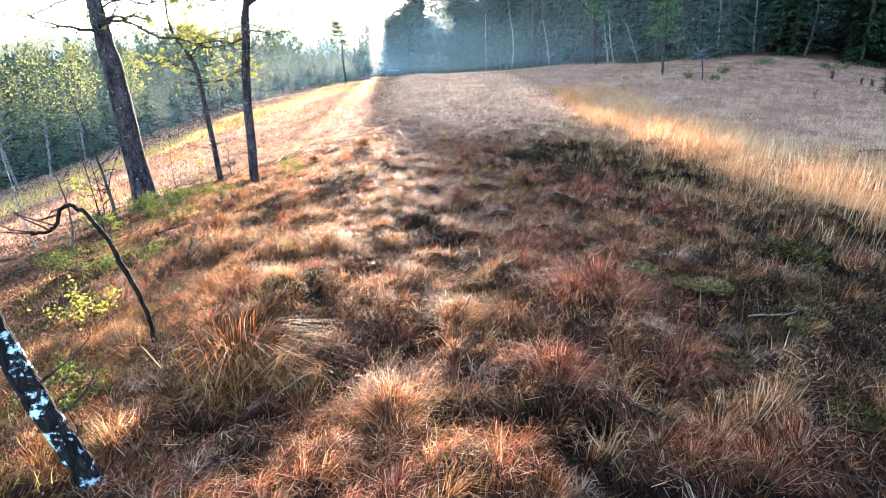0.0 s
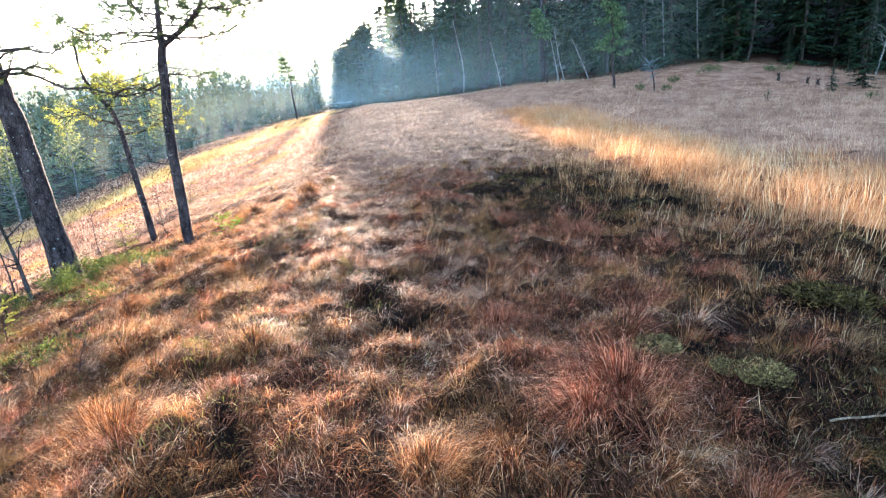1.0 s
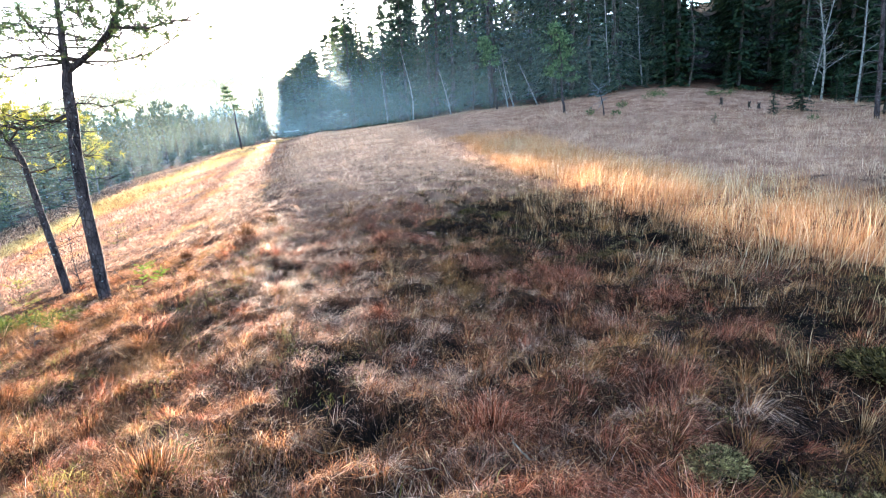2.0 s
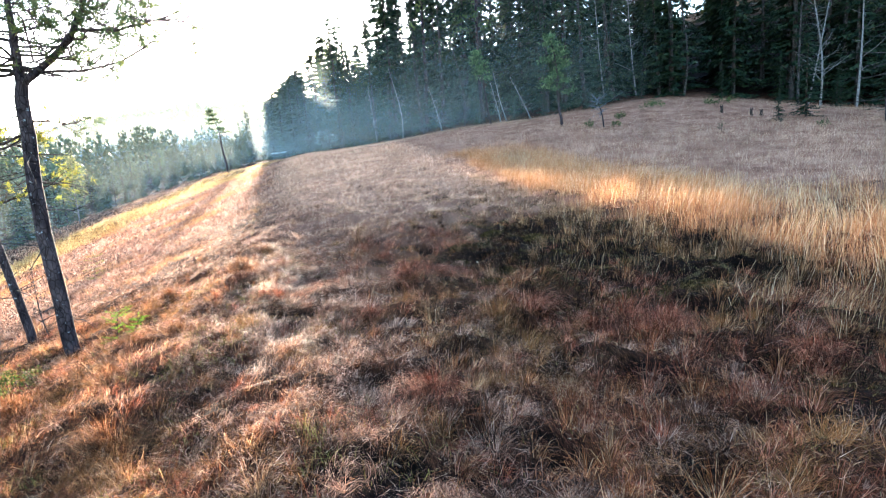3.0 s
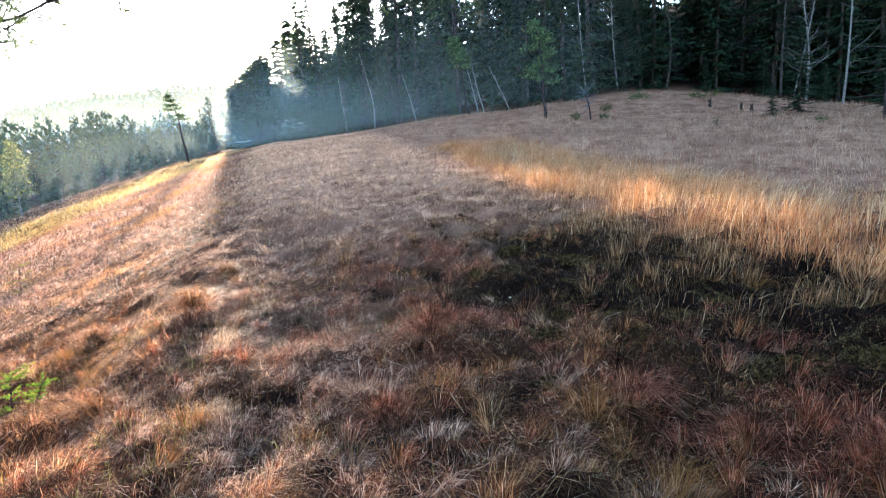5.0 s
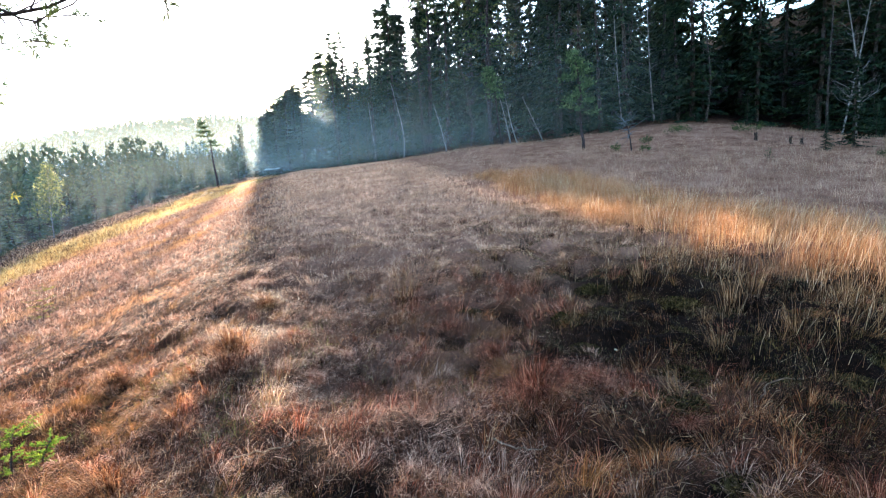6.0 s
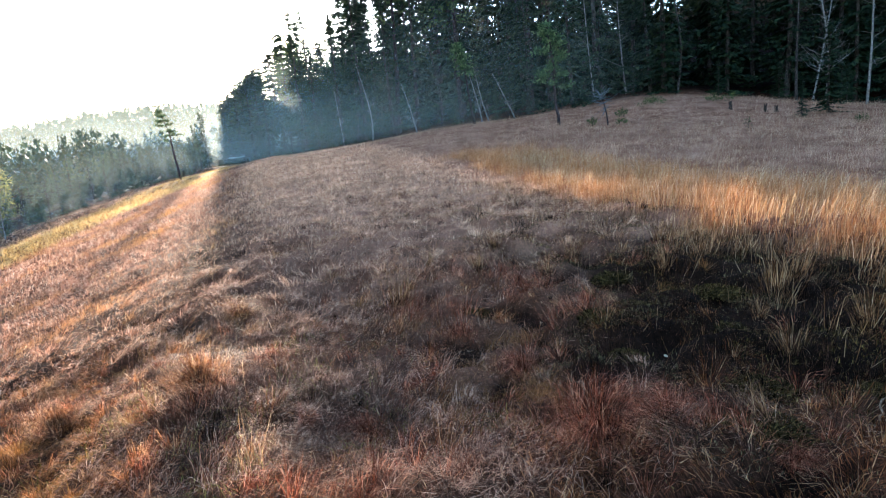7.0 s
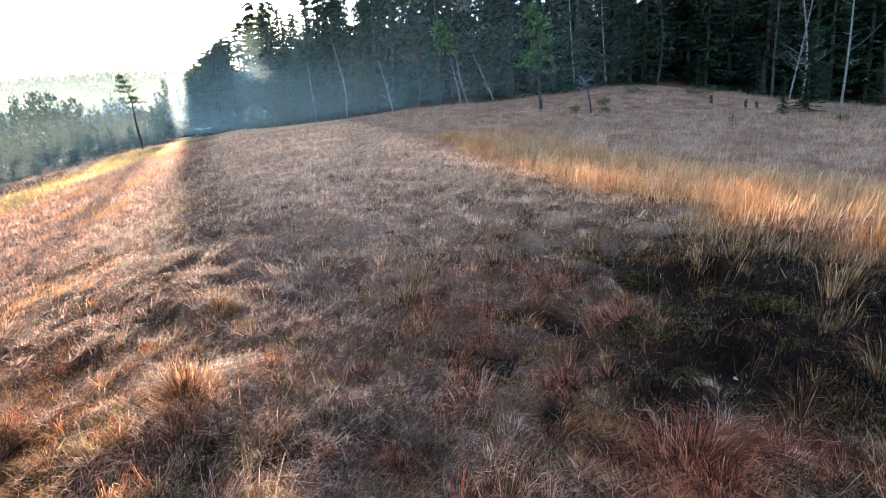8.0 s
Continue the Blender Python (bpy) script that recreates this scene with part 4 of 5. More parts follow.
def old_pine_thick():
    rng = np.random.default_rng(31)
    x, y = -6.78, 13.28
    base = np.array([x, y, -1.4])
    t = thing("old_pine", (x, y, -1.4), "thick old pine with scaly dark bark, leaning a little", "tree", "pines on the slope")
    tr = Builder()
    ax = smooth_path(local([(-6.76, 13.28, -2.1), (-6.78, 13.28, -1.32), (-6.93, 13.28, 0.02), (-7.03, 13.28, 1.14), (-7.17, 13.28, 2.15), (-7.30, 13.28, 3.05), (-7.51, 13.39, 4.73), (-7.56, 13.50, 6.78), (-7.67, 13.60, 8.51)], base), 30, rng, 0.008)
    r = np.interp(np.linspace(0, 1, 30), [0, 0.05, 0.2, 0.5, 1], [0.40, 0.31, 0.235, 0.185, 0.03])
    tube(tr, ax, r * (1 + rng.normal(0, 0.03, 30)), 14)
    limb(t, M_NEEDLE, local([(-7.13, 13.28, 2.57), (-6.93, 13.23, 2.51), (-6.46, 13.17, 2.50), (-6.07, 13.12, 2.22), (-5.40, 13.06, 2.18), (-4.81, 13.06, 2.02), (-4.18, 13.06, 2.19)], base), 0.036, rng, 22, 0.6, 22, 0.5)
    limb(t, M_NEEDLE, local([(-7.13, 13.28, 2.81), (-6.95, 13.17, 2.83), (-6.39, 13.06, 2.96), (-5.98, 12.96, 2.83), (-5.51, 12.85, 3.05)], base), 0.028, rng, 30, 0.5, 16, 0.4)
    limb(t, M_NEEDLE, local([(-7.24, 13.28, 3.16), (-7.95, 13.17, 2.86), (-8.61, 13.06, 2.57), (-9.07, 12.96, 2.62)], base), 0.024, rng, 40, 0.3, 18, 0.45)
    pine_crown(t, M_NEEDLE, ax, 0.17, rng, 0.5, 20, 2.0, 26)
    part("trunk", tr, M_PINEBARK, t, smooth=True)


def old_pine_forked():
    rng = np.random.default_rng(32)
    x, y = -3.8, 12.1
    base = np.array([x, y, -0.77])
    t = thing("old_pine", (x, y, -0.77), "slender forked pine with lichen-spotted grey bark", "tree", "pines on the slope")
    tr = Builder()
    ax = smooth_path(local([(-3.8, 12.1, -1.3), (-3.79, 12.1, -0.7), (-3.81, 12.1, 0.8), (-3.77, 12.1, 1.92), (-3.7, 12.1, 2.72), (-3.67, 12.1, 3.23), (-3.64, 12.1, 3.7), (-3.6, 12.15, 4.6), (-3.55, 12.2, 5.6)], base), 28, rng, 0.006)
    r = np.interp(np.linspace(0, 1, 28), [0, 0.06, 0.5, 0.55, 1], [0.135, 0.10, 0.076, 0.056, 0.014])
    tube(tr, ax, r, 11)
    fork = smooth_path(local([(-3.72, 12.1, 2.72), (-3.64, 12.1, 2.81), (-3.49, 12.08, 2.91), (-3.2, 12.05, 3.11), (-2.96, 12.0, 3.35), (-2.87, 12.0, 3.51), (-2.7, 11.95, 3.8), (-2.6, 11.9, 4.5)], base), 16, rng, 0.006)
    tube(tr, fork, np.linspace(0.058, 0.022, 16), 8)
    limb(t, M_NEEDLE, local([(-2.93, 12, 3.38), (-2.58, 11.95, 3.33), (-2.19, 11.9, 3.34), (-1.86, 11.85, 3.42), (-1.5, 11.8, 3.3)], base), 0.024, rng, 44, 0.2, 22, 0.45, 0.055)
    limb(t, M_NEEDLE, local([(-3.5, 12.05, 2.95), (-3.2, 11.9, 2.85), (-2.9, 11.8, 2.88), (-2.6, 11.7, 2.95)], base), 0.012, rng, 16, 0.2, 14, 0.35, 0.055)
    limb(t, M_NEEDLE, local([(-3.72, 12.1, 2.22), (-3.47, 12.0, 2.34), (-3.2, 11.95, 2.25), (-2.95, 11.9, 2.3)], base), 0.016, rng, 12, 0.6, 14, 0.3)
    limb(t, M_NEEDLE, local([(-3.75, 12.1, 2.16), (-4.09, 12.05, 2.09), (-4.34, 12.0, 2.11), (-4.8, 11.9, 2.0)], base), 0.02, rng, 22, 0.4, 18, 0.4)
    limb(t, M_NEEDLE, local([(-3.66, 12.1, 3.33), (-3.42, 12.0, 3.25), (-3.26, 11.95, 3.11), (-3.05, 11.9, 3.1)], base), 0.018, rng, 16, 0.3, 16, 0.35, 0.055)
    limb(t, M_NEEDLE, local([(-3.7, 12.1, 3.08), (-3.84, 12.0, 3.31), (-4.05, 11.95, 3.44), (-4.5, 11.9, 3.4)], base), 0.018, rng, 18, 0.3, 18, 0.45, 0.055)
    pine_crown(t, M_NEEDLE, ax, 0.06, rng, 0.52, 20, 1.9, 24)
    pine_crown(t, M_NEEDLE, fork, 0.045, rng, 0.45, 12, 1.6, 24)
    pine_crown(t, M_NEEDLE, ax[14:22], 0.055, rng, 0.05, 15, 1.8, 24)
    pine_crown(t, M_NEEDLE, fork[3:12], 0.045, rng, 0.05, 9, 1.5, 12)
    dead_branches(t, ax, rng, 0.16, 0.55, 22, 1.0, 0.009)
    part("trunk", tr, M_PINEBARK, t, smooth=True)


def thin_pine():
    rng = np.random.default_rng(33)
    x, y = -5.44, 14.5
    base = np.array([x, y, -0.94])
    t = thing("old_pine", (x, y, -0.94), "thin crooked pine with many dead branches and yellowing needles", "tree", "pines on the slope")
    tr = Builder()
    ax = smooth_path(local([(-5.4, 14.5, -1.7), (-5.44, 14.5, -0.9), (-5.57, 14.5, 0.26), (-5.72, 14.5, 1.46), (-5.95, 14.5, 1.97), (-6.2, 14.5, 2.35), (-6.3, 14.5, 2.9), (-6.25, 14.5, 3.5)], base), 24, rng, 0.008)
    tube(tr, ax, np.linspace(0.082, 0.016, 24), 9)
    limb(t, M_YELLOW, local([(-5.72, 14.5, 1.46), (-6.1, 14.4, 1.6), (-6.36, 14.3, 1.71), (-6.9, 14.2, 1.64)], base), 0.022, rng, 44, 0.3, 22, 0.5, 0.06)
    limb(t, M_YELLOW, local([(-5.72, 14.5, 1.25), (-5.2, 14.4, 1.3), (-4.76, 14.3, 1.48), (-4.3, 14.2, 1.5)], base), 0.022, rng, 44, 0.3, 22, 0.5, 0.06)
    limb(t, M_YELLOW, local([(-5.85, 14.5, 1.85), (-5.36, 14.4, 2.24), (-4.84, 14.3, 2.12), (-4.5, 14.2, 2.2)], base), 0.02, rng, 72, 0.2, 24, 0.55, 0.065)
    pine_crown(t, M_YELLOW, ax, 0.06, rng, 0.6, 14, 1.2, 36)
    dead_branches(t, ax, rng, 0.2, 0.62, 46, 1.25, 0.009)
    part("trunk", tr, M_PINEBARK, t, smooth=True)


old_pine_thick()
old_pine_forked()
thin_pine()


# ---- bent stick and leaning trunk close by ----
def bent_stick():
    rng = np.random.default_rng(34)
    t = thing("bent_stick", (-2.13, 4.08, -0.48), "black crooked dead stick bowed over the sedge", "branch")
    base = (-2.13, 4.08, -0.48)
    b = Builder()
    ax = smooth_path(local([(-2.09, 4.08, -0.66), (-2.13, 4.08, -0.44), (-2.16, 4.08, -0.20), (-2.27, 4.08, 0.17), (-2.41, 4.08, 0.48), (-2.54, 4.08, 0.65), (-2.65, 4.08, 0.66), (-2.71, 4.08, 0.56), (-2.77, 4.08, 0.48), (-2.91, 4.06, 0.45)], base), 40, rng, 0.006)
    tube(b, ax, np.linspace(0.020, 0.011, 40) * (1 + rng.normal(0, 0.1, 40)), 8)
    part("stem", b, M_BLACKWOOD, t, smooth=True)
    for i in (26, 29, 32, 35, 37, 38):
        d = np.array([rng.uniform(-0.35, 0.1), rng.uniform(-0.2, 0.2), rng.uniform(-0.25, 0.2)])
        w = Builder()
        tube(w, [ax[i], ax[i] + d * 0.5 + rng.normal(0, 0.03, 3), ax[i] + d], [0.008, 0.005, 0.002], 4, False)
        part("twig", w, M_DARKWOOD, t, smooth=True)


def leaning_trunk():
    rng = np.random.default_rng(35)
    base = (-1.75, 2.51, -0.40)
    t = thing("leaning_trunk", base, "leaning dead birch trunk spotted with pale lichen", "tree trunk")
    b = Builder()
    ax = smooth_path(local([(-1.70, 2.51, -0.57), (-1.75, 2.51, -0.37), (-1.83, 2.51, -0.14), (-1.93, 2.51, 0.09), (-2.01, 2.51, 0.34), (-2.07, 2.51, 0.60), (-2.15, 2.51, 0.97)], base), 24, rng, 0.004)
    tube(b, ax, np.linspace(0.062, 0.052, 24) * (1 + rng.normal(0, 0.05, 24)), 12)
    part("stem", b, M_LICHENBARK, t, smooth=True)
    for i in (6, 9, 12, 16):
        d = np.array([rng.uniform(-0.2, 0.35), rng.uniform(-0.1, 0.3), rng.uniform(0.05, 0.25)])
        w = Builder()
        tube(w, [ax[i], ax[i] + d * 0.5 + rng.normal(0, 0.03, 3), ax[i] + d], [0.008, 0.005, 0.002], 4, False)
        part("twig", w, M_DARKWOOD, t, smooth=True)


bent_stick()
leaning_trunk()


# ---- small trees standing in the open ----
def open_pine(x, y, h, seed, label, lean=(0.0, 0.0), start=0.4, tufts=44):
    rng = np.random.default_rng(seed)
    t = thing("small_pine", (x, y, ground_at(x, y)), label, "tree", "small pines on the fen")
    tr, nd = Builder(), Builder()
    ax = smooth_path([(0, 0, -0.2), (lean[0] * 0.3, lean[1] * 0.3, h * 0.35), (lean[0] * 0.5 + 0.08, lean[1] * 0.7, h * 0.7), (lean[0], lean[1], h)], 16, rng, 0.02)
    tube(tr, ax, np.linspace(0.018 * h, 0.012, 16), 8)
    tri = []
    for k in range(34):
        f = start + (1 - start) * (k / 34) ** 0.9
        p = ax[int(f * 14.99)]
        a = rng.uniform(0, 6.283)
        L = h * 0.27 * (1.2 - f) ** 0.8 * rng.uniform(0.45, 1.15)
        e = p + np.array([np.cos(a) * L, np.sin(a) * L, rng.uniform(-0.1, 0.25) * L])
        li = Builder()
        tube(li, [p, (p + e) / 2 + rng.normal(0, 0.03, 3), e], [0.02, 0.012, 0.004], 4, False)
        part("branch", li, M_GREYBARK, t, smooth=True)
        for _ in range(tufts):
            c = p + (e - p) * rng.uniform(0.35, 1.08) + rng.normal(0, 0.10, 3) * (1, 1, 0.55)
            q = rng.normal(0, 1, 3) + (0, 0, 0.4)
            q *= rng.uniform(0.14, 0.26) / np.linalg.norm(q)
            w = np.cross(q, rng.normal(0, 1, 3))
            w *= rng.uniform(0.04, 0.08) / np.linalg.norm(w)
            tri += [c - w, c + w, c + q]
    nd.add(tri, np.arange(len(tri)).reshape(-1, 3))
    part("trunk", tr, M_PINEBARK, t, smooth=True)
    part("crown", nd, M_SMALLPINE, t)


open_pine(14.1, 36.5, 5.3, 51, "small green pine standing alone before the forest edge", (-0.6, 0))


# ---- tussocks, cushions and small plants ----
def tussock_mesh(mat, r, h, count, seed, width, flat, name="grass_tussock"):
    rng = np.random.default_rng(seed)
    a, q = rng.uniform(0, 2 * np.pi, count), np.abs(rng.normal(0, 0.5, count))
    p = np.stack([np.cos(a) * q * r, np.sin(a) * q * r, 0.35 * r * np.maximum(1 - q * q * 0.7, 0) - 0.02], 1)
    az = np.arctan2(np.sin(a) * (0.3 + q) + rng.normal(0, 0.35, count), np.cos(a) * (0.3 + q) + 0.45 + rng.normal(0, 0.35, count))
    L, lean = h * rng.uniform(0.5, 1.15, count), np.clip(rng.normal(0.75, 0.3, count) * flat, 0.05, 1.5)
    d = np.stack([np.cos(az), np.sin(az), np.zeros(count)], 1)
    tw = az + np.pi / 2 + rng.uniform(-0.9, 0.9, count)
    s = np.stack([np.cos(tw), np.sin(tw), np.zeros(count)], 1) * (width * rng.uniform(0.5, 1.2, count) / 2)[:, None]
    up = np.array([0, 0, 1.0])
    mid = p + d * (L * lean * 0.3)[:, None] + up * (L * (0.6 - 0.12 * lean))[:, None]
    tip = p + d * (L * lean * 0.95)[:, None] + up * (L * (1 - 0.55 * lean))[:, None]
    b = Builder()
    k = np.arange(count) * 5
    b.v, b.n = [np.stack([p - s, p + s, mid + s * 0.7, mid - s * 0.7, tip], 1).reshape(-1, 3)], count * 5
    b.loops, b.sizes = [np.stack([k, k + 1, k + 2, k + 3, k + 3, k + 2, k + 4], 1).ravel()], [np.tile([4, 3], count)]
    return b.mesh(name, mat)


RED_TUSSOCKS = [tussock_mesh(M_RED, 0.20, 0.30, 1000, 200 + i, 0.0019, 1.7) for i in range(3)]
TAN_TUSSOCKS = [tussock_mesh(M_TAN, 0.11, 0.46, 95, 210 + i, 0.0036, 0.9) for i in range(3)]
RUST_TUSSOCKS = [tussock_mesh(M_RUST, 0.22, 0.28, 1000, 220 + i, 0.0019, 1.7) for i in range(3)]


def tussock(meshes, i, x, y, size, label, turn=None):
    t = thing("grass_tussock", (x, y, ground_at(x, y)), label, "grass", "tussocks on the bog", turn if turn is not None else (i * 77) % 360, size)
    part("leaves", meshes[i % len(meshes)], None, t)
    part("dead_thatch", THATCH[i % 3], None, t, "dark matted dead leaves round the foot")
    return t


THATCH = [tussock_mesh(M_BROWN, 0.20, 0.13, 170, 230 + i, 0.005, 1.5, "dead_thatch") for i in range(3)]


for i, (x, y, size) in enumerate([(0.74, 10.44, 1.15), (1.1, 10.35, 0.8), (0.76, 11.55, 0.75), (0.62, 10.2, 0.8), (1.63, 8.79, 0.9), (0.87, 5.29, 1.1), (1.28, 4.0, 1.2), (1.0, 3.75, 0.9), (-0.93, 12.45, 0.7),
                                  (1.55, 3.1, 1.0), (0.75, 2.9, 0.9), (1.9, 8.2, 0.8), (0.38, 7.35, 0.9), (1.5, 9.9, 0.5), (2.3, 7.7, 0.8), (0.1, 9.1, 0.7), (-0.4, 11.2, 0.7), (2.9, 6.9, 0.8), (0.55, 12.4, 0.6)]):
    tussock(RED_TUSSOCKS, i, x, y, size, "bushy reddish sedge tussock bowed by the wind")
for i, (x, y, size) in enumerate([(0.23, 13.2, 1.1), (1.3, 13.84, 0.9), (2.43, 10.83, 0.75), (3.4, 11.87, 1.25), (3.83, 12.07, 1.2), (3.55, 13.0, 1.1), (3.0, 12.9, 0.8), (3.2, 10.9, 0.9), (2.75, 11.4, 0.55), (4.1, 10.6, 1.0), (4.3, 11.4, 1.1),
                                  (2.0, 13.6, 0.8), (2.6, 14.1, 0.9), (3.9, 9.6, 0.9), (4.4, 8.6, 1.0), (3.7, 8.0, 0.8), (3.3, 7.1, 0.8), (1.9, 15.0, 0.9), (0.9, 14.6, 0.7), (3.9, 14.2, 1.1), (4.6, 9.8, 1.2), (3.0, 5.4, 0.9), (2.7, 4.7, 0.7)]):
    tussock(TAN_TUSSOCKS, i, x, y, size, "upright tuft of pale straw grass in the dark hollow")
for i, (x, y, size) in enumerate([(-1.2, 3.35, 1.7), (-1.0, 5.4, 1.1), (-1.44, 12.0, 1.1), (-1.9, 8.0, 1.0), (-2.3, 9.3, 1.0), (-1.7, 6.4, 1.0), (-2.9, 7.6, 1.1), (-2.4, 6.2, 0.9), (-2.0, 10.6, 0.9), (-0.6, 8.5, 0.7), (0.2, 3.6, 0.8), (-0.2, 2.6, 0.9),
                                  (-3.3, 9.6, 1.0), (-2.7, 12.9, 0.9), (-1.3, 14.0, 0.8), (-1.5, 4.3, 1.1), (-2.0, 4.9, 1.0)]):
    tussock(RUST_TUSSOCKS, i, x, y, size, "rust-brown sedge tussock on the slope")


def cushion_mesh(seed):
    """A low lumpy cushion of moss."""
    rng = np.random.default_rng(seed)
    n, rings = 22, 7
    v, f = [(0, 0, 0.0)], []
    for k in range(1, rings + 1):
        for j in range(n):
            a, r = 2 * np.pi * j / n, k / rings
            wob = 1 + 0.25 * math.sin(2 * a + seed) + 0.12 * math.sin(5 * a + seed * 2)
            v.append((math.cos(a) * r * wob, math.sin(a) * r * wob, 0))
    v = np.array(v)
    rr = np.hypot(v[:, 0], v[:, 1])
    v[:, 2] = 0.26 * np.maximum(1 - rr ** 2, -0.35) + 0.10 * (vnoise(v[:, 0] + seed * 3, v[:, 1], 3.5, 2) - 0.5) + 0.05 * (vnoise(v[:, 0], v[:, 1] + seed, 9, 3) - 0.5)
    v += rng.normal(0, 0.03, v.shape)
    b = Builder()
    v[:, :2] *= 0.9
    v[:, 2] -= 0.12
    b.add(v, [[0, 1 + j, 1 + (j + 1) % n] for j in range(n)])
    q = [[1 + (k - 1) * n + j, 1 + k * n + j, 1 + k * n + (j + 1) % n, 1 + (k - 1) * n + (j + 1) % n] for k in range(1, rings) for j in range(n)]
    b.loops.append(np.array(q).ravel())
    b.sizes.append(np.full(len(q), 4))
    count = 2600
    a, q = rng.uniform(0, 2 * np.pi, count), np.sqrt(rng.random(count)) * 1.08
    p = np.stack([np.cos(a) * q, np.sin(a) * q, 0.26 * (1 - q * q) + rng.uniform(-0.14, 0.03, count) + 0.16 * (vnoise(np.cos(a) * q + seed * 3, np.sin(a) * q, 3.0, 2) - 0.5)], 1)
    d = np.stack([np.cos(a) * q, np.sin(a) * q, np.full(count, 0.8)], 1) + rng.normal(0, 0.45, (count, 3))
    d *= (rng.uniform(0.07, 0.2, count) / np.linalg.norm(d, axis=1))[:, None]
    s = rng.normal(0, 0.016, (count, 3))
    b.add(np.stack([p - s, p + s, p + d], 1), np.arange(count * 3).reshape(-1, 3))
    return b


M_CUSHION = leafy("moss_cushion", [(0, (0.006, 0.004, 0.0015)), (0.6, (0.042, 0.028, 0.009)), (1, (0.14, 0.095, 0.03))], patch_scale=3, clumps=(5, 0.3, 1.8), translucency=0.15)
M_GREYMOSS = leafy("lichen_cushion", [(0, (0.02, 0.013, 0.006)), (0.6, (0.13, 0.088, 0.030)), (1, (0.36, 0.26, 0.10))], patch_scale=3, clumps=(5, 0.3, 1.7), translucency=0.15)
CUSHIONS = [cushion_mesh(i).mesh("moss_cushion", M_CUSHION, True) for i in range(4)]
GREY_CUSHIONS = [cushion_mesh(i + 9).mesh("moss_cushion", M_GREYMOSS, True) for i in range(3)]


def moss_cushion(grey, i, x, y, size):
    ob = new("moss_cushion", (GREY_CUSHIONS if grey else CUSHIONS)[i % (3 if grey else 4)])
    ob.matrix_basis = pose(x, y, ground_at(x, y) + (0.015 if grey else 0.0), 0, 0, i * 61) @ Matrix.Diagonal((size, size * 0.85, size * 0.75, 1))
    tagged(ob, "pale grey-green lichen and moss cushion" if grey else "olive bog moss cushion on wet peat", "moss", "moss cushions")


for i, (x, y, size) in enumerate([(1.78, 4.64, 0.17), (2.13, 4.02, 0.16), (2.05, 4.2, 0.11), (2.5, 3.4, 0.13)]):
    moss_cushion(True, i, x, y, size)
for i, (x, y, size) in enumerate([(1.8, 3.05, 0.18), (2.2, 3.2, 0.15), (2.95, 8.74, 0.26), (3.3, 8.6, 0.2), (2.85, 10.0, 0.2), (2.6, 8.9, 0.25), (0.26, 10.92, 0.17), (1.6, 10.2, 0.22), (1.9, 10.55, 0.2), (2.3, 10.1, 0.2), (2.2, 12.3, 0.2),
                                  (2.9, 12.0, 0.22), (3.4, 10.3, 0.25), (1.7, 12.0, 0.2), (2.4, 11.4, 0.2), (1.3, 9.2, 0.2), (1.5, 11.3, 0.14), (3.7, 11.2, 0.2), (2.6, 13.2, 0.25), (1.9, 9.4, 0.22), (2.9, 3.0, 0.25), (3.0, 4.4, 0.28), (2.7, 2.4, 0.2), (3.5, 5.2, 0.3), (2.2, 2.5, 0.16), (0.9, 12.9, 0.15)]):
    moss_cushion(False, i, x, y, size)


def leafy_shrub(name, x, y, spread, tall, leaves, mat, label, seed, leaf=0.028, category="shrub", stems=14, group=""):
    """Low shrub: thin stems with small leaves."""
    rng = np.random.default_rng(seed)
    t = thing(name, (x, y, ground_at(x, y)), label, category, group)
    wood, lv = Builder(), Builder()
    tips = []
    for _ in range(stems):
        a, r = rng.uniform(0, 6.283), spread * rng.uniform(0.1, 1) ** 0.6
        e = np.array([np.cos(a) * r, np.sin(a) * r, tall * rng.uniform(0.5, 1.1) * (1.1 - 0.5 * r / spread)])
        p = np.array([np.cos(a) * r * 0.35, np.sin(a) * r * 0.35, -0.05])
        m = (p + e) / 2 + rng.normal(0, 0.04, 3)
        tube(wood, [p, m, e], [0.006, 0.004, 0.002], 4, False)
        tips.append((m, e))
    quads = []
    for _ in range(leaves):
        m, e = tips[int(rng.integers(len(tips)))]
        c = m + (e - m) * rng.uniform(0.1, 1.1) + rng.normal(0, spread * 0.11, 3) * (1, 1, 0.7)
        q = rng.normal(0, 1, 3)
        q *= leaf * rng.uniform(0.6, 1.2) / np.linalg.norm(q)
        w = np.cross(q, rng.normal(0, 1, 3))
        w *= leaf * 0.35 / (np.linalg.norm(w) + 1e-9)
        quads += [c, c + q * 0.5 + w, c + q, c + q * 0.5 - w]
    lv.add(quads, np.arange(len(quads)).reshape(-1, 4))
    part("branchwork", wood, M_DARKWOOD, t, smooth=True)
    part("foliage", lv, mat, t)
    return t


leafy_shrub("bilberry_shrub", -5.3, 11.55, 0.55, 0.42, 2600, M_GREEN, "dense green bilberry at the foot of the thick pine", 301)
leafy_shrub("bilberry_shrub", -5.9, 11.6, 0.5, 0.40, 2200, M_GREEN, "dark green bilberry mound against the pine trunk", 302)
leafy_shrub("bilberry_shrub", -4.7, 11.4, 0.45, 0.28, 1500, M_GREEN, "yellow-green bilberry patch on the slope", 303)
leafy_shrub("bilberry_shrub", -6.7, 11.2, 0.5, 0.35, 1500, M_GREEN, "green bilberry between thin saplings", 304)
leafy_shrub("bilberry_shrub", -3.9, 10.9, 0.4, 0.22, 900, M_GREEN, "low green bilberry among the sedge", 305)
